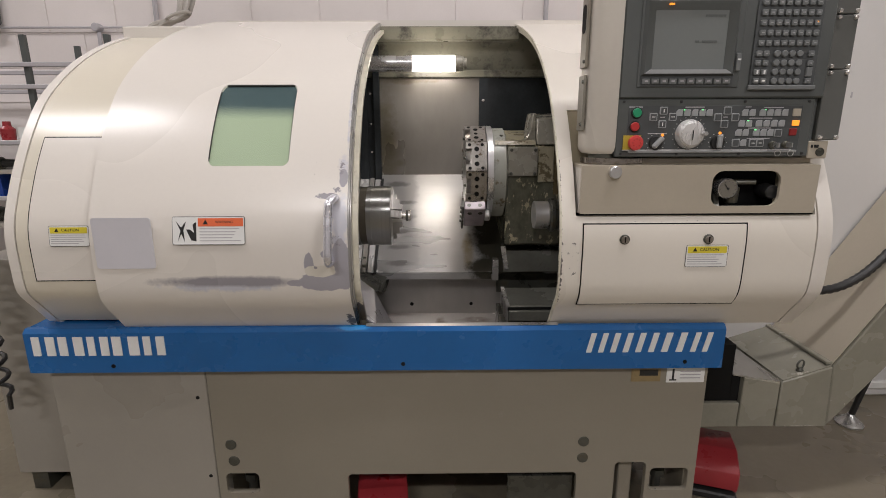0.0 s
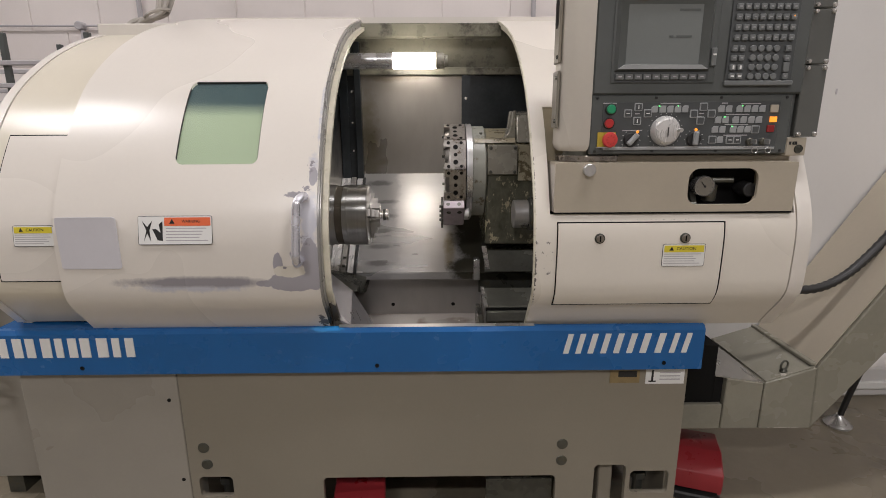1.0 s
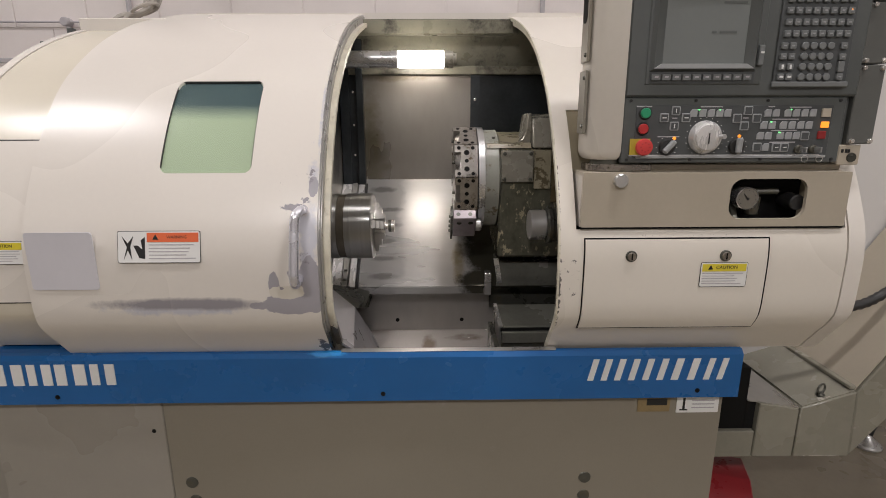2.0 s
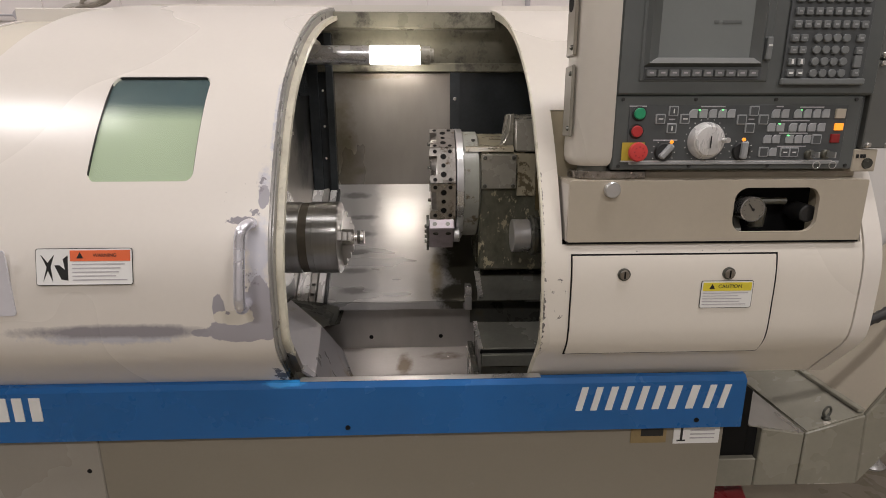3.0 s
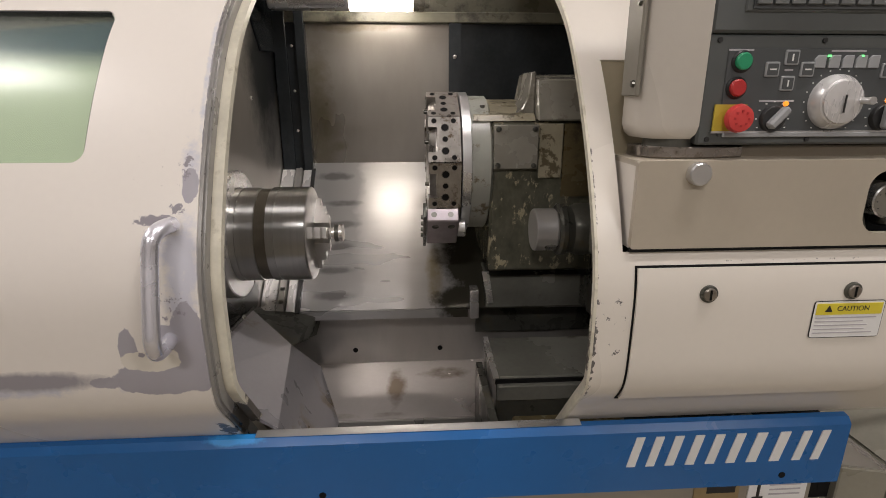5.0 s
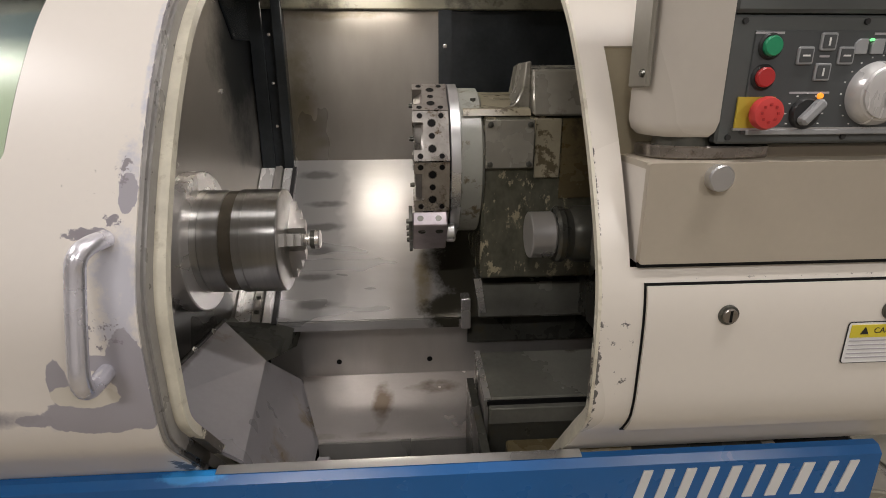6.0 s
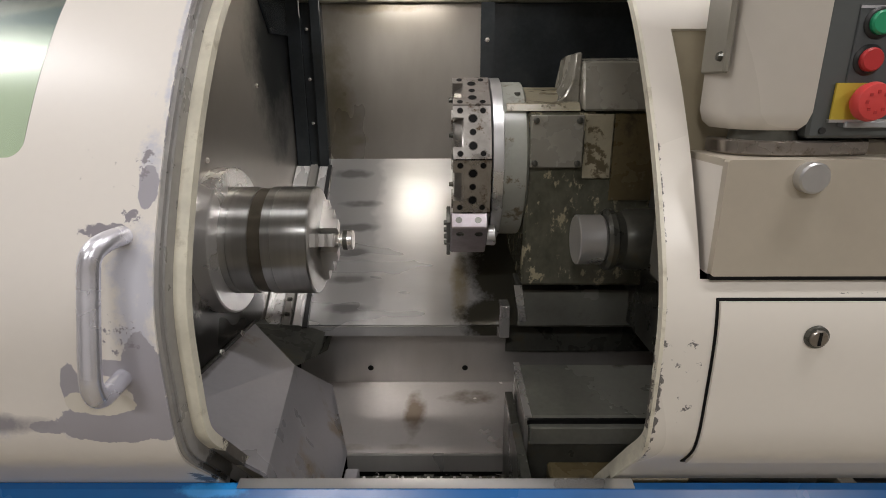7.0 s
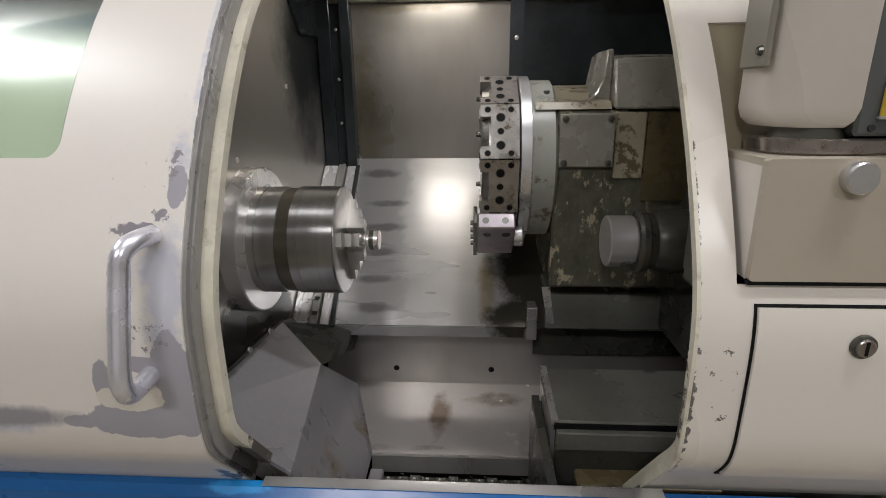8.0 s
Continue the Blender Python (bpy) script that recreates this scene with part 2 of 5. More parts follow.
worn(M_TRAY, (0.15, 0.14, 0.13), [((-0.12, 1.82, 0.78), (0.05, 0.06, 0.06), 0.30), ((-0.25, 1.7, 0.86), (0.012, 0.3, 0.05), 0.45), ((-0.06, 1.6, 0.6), (0.08, 0.2, 0.04), 0.3)], 0.3, 9, 0.5, soft=0.28)
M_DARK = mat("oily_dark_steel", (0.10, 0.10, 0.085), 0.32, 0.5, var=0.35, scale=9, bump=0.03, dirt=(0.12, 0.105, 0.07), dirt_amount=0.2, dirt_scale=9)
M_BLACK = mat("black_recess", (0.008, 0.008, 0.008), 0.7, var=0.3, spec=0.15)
M_NAVY = mat("dark_painted_sheet", (0.036, 0.042, 0.046), 0.16, 0.2, var=0.3, scale=12, bump=0.02)
M_TURRET = mat("turret_steel", (0.36, 0.34, 0.315), 0.33, 0.85, var=0.28, scale=22, bump=0.03, dirt=(0.12, 0.085, 0.055), dirt_amount=0.16, dirt_scale=26)
M_RIM = mat("hole_rim_steel", (0.17, 0.155, 0.14), 0.4, 0.8, var=0.3, scale=40)
M_BLOCK = mat("tool_block_steel", (0.33, 0.295, 0.31), 0.45, 0.85, var=0.2, scale=30, bump=0.03)
M_MOTTLE = mat("oil_stained_paint", (0.128, 0.126, 0.092), 0.20, 0.0, var=0.55, scale=9, stretch=(1, 1, 0.6), bump=0.03, dirt=(0.42, 0.37, 0.25), dirt_amount=0.22, dirt_scale=24, dirt_soft=0.035)
M_OLIVE = mat("olive_plate_paint", (0.24, 0.225, 0.185), 0.38, var=0.12, scale=12, bump=0.01)
M_ENDP = mat("end_plate_paint", (0.115, 0.118, 0.11), 0.4, var=0.08, scale=6, bump=0.006)
M_GCYL = mat("grey_green_paint", (0.36, 0.365, 0.32), 0.33, 0.0, var=0.12, scale=10, bump=0.02, dirt=(0.15, 0.12, 0.07), dirt_amount=0.2, dirt_scale=18, dirt_soft=0.06)
M_PANEL = mat("dark_grey_panel", (0.095, 0.103, 0.10), 0.42, var=0.08, scale=10, bump=0.008)
M_PANEL2 = mat("control_face", (0.072, 0.078, 0.08), 0.45, var=0.06, scale=10, bump=0.006)
M_KEY = mat("grey_keys", (0.17, 0.18, 0.18), 0.45, var=0.06)
M_LKEY = mat("light_keys", (0.33, 0.34, 0.345), 0.42, var=0.06)
M_SCREEN = mat("crt_glass", (0.185, 0.20, 0.195), 0.16, var=0.05, scale=2, bump=0)
M_INK = mat("black_print", (0.015, 0.015, 0.015), 0.5, var=0.1)
M_GREYTXT = mat("grey_print", (0.46, 0.44, 0.46), 0.5, var=0.05)
M_YELLOW = mat("yellow_print", (0.72, 0.60, 0.05), 0.45, var=0.05)
M_ORANGE = mat("orange_print", (0.80, 0.16, 0.06), 0.45, var=0.05)
M_RED = mat("red_plastic", (0.48, 0.035, 0.035), 0.35, var=0.08)
M_ESTOP = mat("coral_red_plastic", (0.66, 0.065, 0.06), 0.4, var=0.05)
M_DIAL = mat("dull_dial", (0.21, 0.195, 0.165), 0.4, var=0.06)
M_PEDAL = mat("red_cast_paint", (0.31, 0.028, 0.034), 0.35, var=0.12, scale=10, bump=0.02)
M_GREEN = mat("green_plastic", (0.02, 0.30, 0.14), 0.3, var=0.06)
M_BROWN = mat("brown_plate", (0.26, 0.19, 0.09), 0.45, var=0.15, scale=40)
M_YPLATE = mat("yellow_plate", (0.55, 0.42, 0.05), 0.5, var=0.08)
M_RUBBER = mat("black_rubber", (0.022, 0.022, 0.022), 0.45, var=0.2)
M_ALU = mat("aluminium", (0.66, 0.66, 0.66), 0.32, 0.85, var=0.06, scale=8, bump=0.0)
M_STRIP = mat("bright_way_strip", (0.72, 0.71, 0.70), 0.3, 0.4, var=0.08, scale=6, stretch=(4, 1, 1))
M_FLANGE = mat("bright_flange", (0.74, 0.72, 0.70), 0.32, 0.75, var=0.04, bump=0.0)
M_HANDLE = mat("bare_handle", (0.80, 0.80, 0.86), 0.27, 0.75, var=0.08, scale=20, bump=0.006)
M_LILAC = mat("blank_plate", (0.64, 0.63, 0.67), 0.4, var=0.03)
M_FLOOR = mat("concrete_floor", (0.225, 0.195, 0.142), 0.30, var=0.2, scale=2.2, fine=40, bump=0.02, dirt=(0.15, 0.135, 0.11), dirt_amount=0.25, dirt_scale=1.7)
M_WALL = mat("painted_block", (0.80, 0.745, 0.725), 0.6, var=0.04, scale=3, bump=0.03)
M_ROOM = mat("far_room_paint", (0.46, 0.44, 0.42), 0.7, var=0.1, scale=0.8)
M_CEIL = mat("ceiling_paint", (0.74, 0.73, 0.71), 0.7, var=0.05)
M_CARD = mat("cardboard", (0.42, 0.27, 0.14), 0.7, var=0.1)
M_BLUEP = mat("blue_plastic", (0.02, 0.06, 0.30), 0.35, var=0.1)
M_CABLE = mat("grey_cable", (0.40, 0.37, 0.33), 0.5, var=0.12)
M_TUBE = glow("lit_lamp_tube", (1.0, 0.93, 0.82), 13.0)
M_LEDG = glow("green_led", (0.15, 0.9, 0.25), 1.5)
M_LEDO = glow("orange_led", (1.0, 0.33, 0.03), 0.9)
M_LEDR = glow("dim_red_lamp", (0.22, 0.012, 0.012), 0.1)
M_LAMPTUBE = glow("ceiling_tube", (1.0, 0.95, 0.87), 6.0)
# green sheet; the dim interior above it is painted in as a dark top
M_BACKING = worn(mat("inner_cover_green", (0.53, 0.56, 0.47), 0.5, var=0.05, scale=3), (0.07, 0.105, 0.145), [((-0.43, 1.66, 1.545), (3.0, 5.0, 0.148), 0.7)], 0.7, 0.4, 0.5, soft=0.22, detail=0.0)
M_GRIME = mat("grimy_bar_paint", (0.21, 0.20, 0.15), 0.36, var=0.2, scale=7, bump=0.015, dirt=(0.055, 0.05, 0.038), dirt_amount=0.35, dirt_scale=6)
M_OIL = mat("black_oil_film", (0.016, 0.015, 0.012), 0.24, var=0.4, scale=12, bump=0.02)
M_FLAKE = mat("flaked_cream_paint", (0.39, 0.35, 0.25), 0.36, var=0.2, scale=12, bump=0.03, dirt=(0.13, 0.105, 0.06), dirt_amount=0.32, dirt_scale=20, dirt_soft=0.04)
M_DPLATE = mat("oiled_cover_plate", (0.36, 0.342, 0.288), 0.27, 0.2, var=0.15, scale=10, bump=0.01, dirt=(0.20, 0.18, 0.14), dirt_amount=0.1, dirt_scale=9)
M_AMBER = mat("oil_browned_paint", (0.15, 0.118, 0.06), 0.3, var=0.3, scale=10, bump=0.02, dirt=(0.05, 0.042, 0.03), dirt_amount=0.3, dirt_scale=10)
M_BACK = worn(mat("stained_back_sheet", (0.36, 0.338, 0.305), 0.36, 0.6, var=0.12, scale=4, fine=30, stretch=(1, 0.4, 0.4), bump=0.006), (0.20, 0.175, 0.12),
              [((-0.15, 2.4, 1.30), (0.10, 0.3, 0.30), 0.42), ((-0.10, 2.4, 1.20), (0.10, 0.3, 0.03), 0.32), ((-0.11, 2.4, 1.33), (0.012, 0.3, 0.012), 0.5), ((0.0, 2.4, 1.56), (0.3, 0.3, 0.03), 0.35)], 0.3, 5, 0.5, soft=0.3)
# the upper back corner's dark reflection and shadow are painted in here
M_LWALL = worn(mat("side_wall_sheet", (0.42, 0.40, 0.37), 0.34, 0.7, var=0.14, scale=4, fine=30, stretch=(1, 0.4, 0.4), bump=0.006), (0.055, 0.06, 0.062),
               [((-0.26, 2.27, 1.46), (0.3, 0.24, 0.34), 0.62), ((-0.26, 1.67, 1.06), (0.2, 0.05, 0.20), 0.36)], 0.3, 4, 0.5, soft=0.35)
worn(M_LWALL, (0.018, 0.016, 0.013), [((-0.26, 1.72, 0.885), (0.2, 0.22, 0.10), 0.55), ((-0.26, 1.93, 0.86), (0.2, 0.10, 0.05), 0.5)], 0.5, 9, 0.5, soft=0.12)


def glass(name, tint, gloss=0.05):
    """Tinted safety glass: lets the view through and mirrors a little."""
    m = bpy.data.materials.new(name)
    m.use_nodes = True
    nt = m.node_tree
    n, link = nt.nodes, nt.links.new
    out = n["Material Output"]
    tr, gl, mx, fr = n.new("ShaderNodeBsdfTransparent"), n.new("ShaderNodeBsdfGlossy"), n.new("ShaderNodeMixShader"), n.new("ShaderNodeFresnel")
    tr.inputs[0].default_value = (*tint, 1)
    gl.inputs["Roughness"].default_value = gloss
    fr.inputs["IOR"].default_value = 1.17
    link(fr.outputs[0], mx.inputs[0])
    link(tr.outputs[0], mx.inputs[1])
    link(gl.outputs[0], mx.inputs[2])
    link(mx.outputs[0], out.inputs["Surface"])
    return m


M_GLASS = glass("green_safety_glass", (0.88, 0.94, 0.86), 0.2)

# ---- building helpers ----


def finish(name, bm, material, smooth=True):
    bmesh.ops.recalc_face_normals(bm, faces=bm.faces)
    me = bpy.data.meshes.new(name)
    bm.to_mesh(me)
    bm.free()
    for m in material if isinstance(material, (list, tuple)) else [material]:
        me.materials.append(m)
    if smooth:
        me.shade_smooth()
        me.set_sharp_from_angle(angle=radians(32))
    return me


def attach(ob, parent):
    ob.parent = parent
    if parent.type == "EMPTY":
        ob.matrix_parent_inverse = Matrix.Translation(-parent.location)
    return ob


def part(name, bm, material, parent, label=""):
    """Links a bmesh as one mesh object under a thing or under a part."""
    return tagged(attach(new(name, finish(name, bm, material)), parent), label)


def again(ob, x, y, z, parent, label=""):
    """A further piece on the same mesh, moved by x, y, z."""
    o = attach(new(ob.name.split(".")[0], ob.data), parent)
    o.location = (x, y, z)
    return tagged(o, label)


def thing(name, at, label, category, group="", kind=""):
    e = new(name)
    e.empty_display_size = 0.1
    e.location = at
    return tagged(e, label, category, group, kind)


def solid(name, bm, material, label, category, group="", kind=""):
    return tagged(new(name, finish(name, bm, material)), label, category, group, kind)


def add_box(bm, x0, x1, y0, y1, z0, z1, bev=0.0, seg=1, mi=0):
    r = bmesh.ops.create_cube(bm, size=1.0, matrix=Matrix.LocRotScale(((x0 + x1) / 2, (y0 + y1) / 2, (z0 + z1) / 2), None, (x1 - x0, y1 - y0, z1 - z0)))
    fs = {f for v in r["verts"] for f in v.link_faces}
    for f in fs:
        f.material_index = mi
    if bev:
        es = list({e for v in r["verts"] for e in v.link_edges})
        bmesh.ops.bevel(bm, geom=es, offset=bev, segments=seg, profile=0.5, affect="EDGES", material=-1)
    return bm


def box(*a, **k):
    return add_box(bmesh.new(), *a, **k)


def add_poly(bm, pts, axis, a, b, mi=0):
    """A prism: a polygon in the plane across the axis, from a to b along it."""
    def place(p, w):
        return {"x": (w, p[0], p[1]), "y": (p[0], w, p[1]), "z": (p[0], p[1], w)}[axis]
    lo, hi = [bm.verts.new(place(p, a)) for p in pts], [bm.verts.new(place(p, b)) for p in pts]
    fs = [bm.faces.new(lo), bm.faces.new(hi[::-1])]
    for i in range(len(pts)):
        j = (i + 1) % len(pts)
        fs.append(bm.faces.new((lo[i], hi[i], hi[j], lo[j])))
    for f in fs:
        f.material_index = mi
    return bm


def prism(pts, axis, a, b, bev=0.0, seg=1):
    bm = add_poly(bmesh.new(), pts, axis, a, b)
    bmesh.ops.recalc_face_normals(bm, faces=bm.faces)
    if bev:
        bmesh.ops.bevel(bm, geom=bm.edges[:], offset=bev, segments=seg, profile=0.5, affect="EDGES")
    return bm


def rrect(x0, x1, z0, z1, r, n=4):
    pts = []
    for cx, cz, a in ((x1 - r, z1 - r, 0), (x0 + r, z1 - r, 90), (x0 + r, z0 + r, 180), (x1 - r, z0 + r, 270)):
        pts += [(cx + r * math.cos(radians(a + 90 * i / n)), cz + r * math.sin(radians(a + 90 * i / n))) for i in range(n + 1)]
    return pts


def add_lathe(bm, prof, c, axis="x", seg=32, mi=0):
    """Turns a profile of (along, radius) about an axis through c."""
    rings = []
    for w, r in prof:
        ring = []
        for i in range(seg):
            a = 2 * math.pi * i / seg
            u, v = r * math.cos(a), r * math.sin(a)
            ring.append(bm.verts.new({"x": (c[0] + w, c[1] + u, c[2] + v), "y": (c[0] + u, c[1] + w, c[2] + v), "z": (c[0] + u, c[1] + v, c[2] + w)}[axis]))
        rings.append(ring)
    fs = [bm.faces.new(rings[0]), bm.faces.new(rings[-1][::-1])]
    for r0, r1 in zip(rings, rings[1:]):
        for i in range(seg):
            fs.append(bm.faces.new((r0[i], r1[i], r1[(i + 1) % seg], r0[(i + 1) % seg])))
    for f in fs:
        f.material_index = mi
    return bm


def lathe(prof, c, axis="x", seg=32):
    return add_lathe(bmesh.new(), prof, c, axis, seg)


def curve_pts(pts, n=6):
    """A smooth line through points."""
    out = []
    for i in range(len(pts) - 1):
        p0, p1, p2, p3 = pts[max(i - 1, 0)], pts[i], pts[i + 1], pts[min(i + 2, len(pts) - 1)]
        for k in range(n):
            t = k / n
            out.append(tuple(0.5 * (2 * b + (c - a) * t + (2 * a - 5 * b + 4 * c - d) * t * t + (3 * b - a - 3 * c + d) * t ** 3) for a, b, c, d in zip(p0, p1, p2, p3)))
    return out + [tuple(pts[-1])]


def add_tube(bm, pts, r, seg=10):
    rings, last = [], None
    for i, p in enumerate(pts):
        d = (Vector(pts[min(i + 1, len(pts) - 1)]) - Vector(pts[max(i - 1, 0)])).normalized()
        side = d.orthogonal().normalized() if last is None else (last - d * last.dot(d)).normalized()
        last = side
        up = d.cross(side)
        rings.append([bm.verts.new(Vector(p) + r * (math.cos(2 * math.pi * k / seg) * side + math.sin(2 * math.pi * k / seg) * up)) for k in range(seg)])
    bm.faces.new(rings[0])
    bm.faces.new(rings[-1][::-1])
    for r0, r1 in zip(rings, rings[1:]):
        for k in range(seg):
            bm.faces.new((r0[k], r1[k], r1[(k + 1) % seg], r0[(k + 1) % seg]))
    return bm


def tube(pts, r, seg=10):
    return add_tube(bmesh.new(), pts, r, seg)


def offset_line(prof, d):
    """The line of (y, z) points moved outwards by d."""
    out = []
    for i in range(len(prof)):
        a, b = prof[max(i - 1, 0)], prof[min(i + 1, len(prof) - 1)]
        t = Vector((b[0] - a[0], b[1] - a[1])).normalized()
        out.append((prof[i][0] - t.y * d, prof[i][1] + t.x * d))
    return out


def sheet(prof, xs, off, thick, skip=None):
    """A bent sheet: a line of (y, z) swept along x, with thickness; skip(x, z) leaves cells out."""
    bm = bmesh.new()
    outer, inner = offset_line(prof, off), offset_line(prof, off - thick)
    vo = [[bm.verts.new((x, y, z)) for y, z in outer] for x in xs]
    vi = [[bm.verts.new((x, y, z)) for y, z in inner] for x in xs]
    cells = {(i, j) for i in range(len(xs) - 1) for j in range(len(prof) - 1)
             if not (skip and skip((xs[i] + xs[i + 1]) / 2, (outer[j][1] + outer[j + 1][1]) / 2))}
    for i, j in cells:
        bm.faces.new((vo[i][j], vo[i][j + 1], vo[i + 1][j + 1], vo[i + 1][j]))
        bm.faces.new((vi[i][j], vi[i + 1][j], vi[i + 1][j + 1], vi[i][j + 1]))
        for di, dj, a, b in ((-1, 0, (i, j), (i, j + 1)), (1, 0, (i + 1, j), (i + 1, j + 1)), (0, -1, (i, j), (i + 1, j)), (0, 1, (i, j + 1), (i + 1, j + 1))):
            if (i + di, j + dj) not in cells:
                bm.faces.new((vo[a[0]][a[1]], vo[b[0]][b[1]], vi[b[0]][b[1]], vi[a[0]][a[1]]))
    bmesh.ops.delete(bm, geom=[v for v in bm.verts if not v.link_faces], context="VERTS")
    return bm


def words(text, size, m, material, parent, name="lettering", squeeze=1.0):
    """Raised lettering from the built-in font, at the pose m (x along the line, y up)."""
    cu = bpy.data.curves.new(name, "FONT")
    cu.body, cu.size, cu.align_x, cu.align_y, cu.extrude = text, size, "CENTER", "CENTER", 0.0003
    tmp = bpy.data.objects.new(name, cu)
    scene.collection.objects.link(tmp)
    me = bpy.data.meshes.new_from_object(tmp.evaluated_get(bpy.context.evaluated_depsgraph_get()))
    bpy.data.objects.remove(tmp)
    me.transform(m @ Matrix.Diagonal((squeeze, 1, 1, 1)))
    me.materials.clear()
    me.materials.append(material)
    return attach(new(name, me), parent)


def rise(prof, z):
    """The y of a line of (y, z) at the height z."""
    for a, b in zip(prof, prof[1:]):
        if a[1] <= z <= b[1]:
            return a[0] + (b[0] - a[0]) * (z - a[1]) / (b[1] - a[1])
    return prof[0][0]


# ---- room ----
solid("floor", box(-7, 7, -6, 4.0, -0.1, 0.0), M_FLOOR, "worn grey-brown concrete workshop floor with stains", "floor", kind="structure")
WALL_Y = 3.35
bm = bmesh.new()
add_box(bm, -7, 7, WALL_Y, WALL_Y + 0.2, 0, 5)
wall_n = solid("wall_north", bm, M_WALL, "white painted concrete block wall", "wall", kind="structure")
# three unseen walls and the ceiling are added to bounce fill light
solid("wall_south", box(-7, 7, -6.2, -6, 0, 5), M_ROOM, "unseen grey workshop wall, added to bounce light", "wall", kind="structure")
solid("wall_west", box(-7.2, -7, -6, WALL_Y + 0.2, 0, 5), M_ROOM, "unseen grey workshop wall, added to bounce light", "wall", kind="structure")
solid("wall_east", box(7, 7.2, -6, WALL_Y + 0.2, 0, 5), M_ROOM, "unseen grey workshop wall, added to bounce light", "wall", kind="structure")
solid("ceiling", box(-7.2, 7.2, -6.2, WALL_Y + 0.2, 5, 5.2), M_CEIL, "unseen pale workshop ceiling, added to bounce light", "ceiling", kind="structure")
# bodies for all six lamps, the four added fill lamps included
first = None
for lx, ly in LAMPS:
    if first is None:
        first = thing("ceiling_light", (lx, ly, 4.56), "long white fluorescent ceiling light", "ceiling light", "ceiling lights")
        part("housing", box(lx - 0.65, lx + 0.65, ly - 0.16, ly + 0.16, 4.6, 4.7, bev=0.01), M_WHITE, first)
        for dy in (-0.08, 0.08):
            part("tube", lathe([(-0.6, 0.013), (0.6, 0.013)], (lx, ly + dy, 4.575), "x", 10), M_LAMPTUBE, first)
            for dx in (-0.63, 0.63):
                part("lamp_holder", box(lx + dx - 0.02, lx + dx + 0.02, ly + dy - 0.02, ly + dy + 0.02, 4.555, 4.6), M_WHITE, first)
        for dx in (-0.5, 0.5):
            part("hanger", lathe([(0, 0.006), (0.3, 0.006)], (lx + dx, ly, 4.7), "z", 8), M_ALU, first)
    else:
        copy_thing(first, pose(lx, ly, 4.56))

# ---- the lathe ----
lathe_at = (-0.1, 2.0, 0.0)
machine = thing("cnc_lathe", lathe_at, "large cream and grey CNC lathe with blue band, chipped paint", "lathe")
LINE = curve_pts([(1.503, 0.778), (1.455, 0.838), (1.415, 0.888), (1.400, 0.925), (1.397, 0.99), (1.398, 1.07), (1.410, 1.128), (1.436, 1.19), (1.482, 1.278),
                  (1.548, 1.378), (1.628, 1.470), (1.74, 1.552), (1.88, 1.628), (2.07, 1.700), (2.36, 1.775), (2.50, 1.797), (2.66, 1.80), (2.9, 1.80)], 4)


# the same line carried on behind the sill, for the lips of the opening
LIP_LINE = [(1.599, 0.658), (1.551, 0.718)] + LINE


def between(lo, hi, line=LINE):
    """The part of a cover's line between two heights."""
    return [(rise(line, lo), lo)] + [p for p in line if lo + 0.004 < p[1] < hi - 0.004 and p[0] < 2.6] + [(rise(line, hi), hi)]


def graded(*zs):
    """The cover's line with exact points at given heights."""
    pts = [p for p in LINE if all(abs(p[1] - z) > 0.006 or p[0] > 2.4 for z in zs)]
    return sorted(pts + [(rise(LINE, z), z) for z in zs], key=lambda p: (p[1] + p[0] * 0.3))


# base
bm = bmesh.new()
cuts = [(-0.60, -0.493, 0.203, 0.276), (-0.205, 0.54, 0.0, 0.268), (0.663, 0.766, 0.0, 0.303), (0.780, 0.905, 0.197, 0.280)]
gx, gz = sorted({-0.625, 0.928, *[c[0] for c in cuts], *[c[1] for c in cuts]}), sorted({0.07, 0.65, 0.203, 0.276, 0.268, 0.303, 0.197, 0.280})
front = {}


def base_cell(i, j):
    cx, cz = (gx[i] + gx[i + 1]) / 2, (gz[j] + gz[j + 1]) / 2
    return not any(a < cx < b and c < cz < d for a, b, c, d in cuts)


for y in (1.488, 1.508):
    front[y] = [[bm.verts.new((x, y, z)) for z in gz] for x in gx]
for i in range(len(gx) - 1):
    for j in range(len(gz) - 1):
        if base_cell(i, j):
            for y in front:
                v = front[y]
                bm.faces.new((v[i][j], v[i][j + 1], v[i + 1][j + 1], v[i + 1][j]))
            for di, dj, a, b in ((-1, 0, (i, j), (i, j + 1)), (1, 0, (i + 1, j), (i + 1, j + 1)), (0, -1, (i, j), (i + 1, j)), (0, 1, (i, j + 1), (i + 1, j + 1))):
                ni, nj = i + di, j + dj
                if not (0 <= ni < len(gx) - 1 and 0 <= nj < len(gz) - 1 and base_cell(ni, nj)):
                    p, q = front[1.488], front[1.508]
                    bm.faces.new((p[a[0]][a[1]], p[b[0]][b[1]], q[b[0]][b[1]], q[a[0]][a[1]]))
bmesh.ops.delete(bm, geom=[v for v in bm.verts if not v.link_faces], context="VERTS")
for a, b, c, d in cuts:
    # the pockets have rounded corners
    for cx, sx in ((a, 1), (b, -1)):
        for cz, sz in ((c, 1), (d, -1)):
            if cz > 0.1:
                arc = [(cx + sx * 0.016 * (1 - math.cos(radians(q))), cz + sz * 0.016 * (1 - math.sin(radians(q)))) for q in (90, 67, 45, 22, 0)]
                add_poly(bm, [(cx, cz)] + arc, "y", 1.4885, 1.5075)
base = part("base_panel", bm, M_GREY, machine, "grey-beige painted steel base panel")
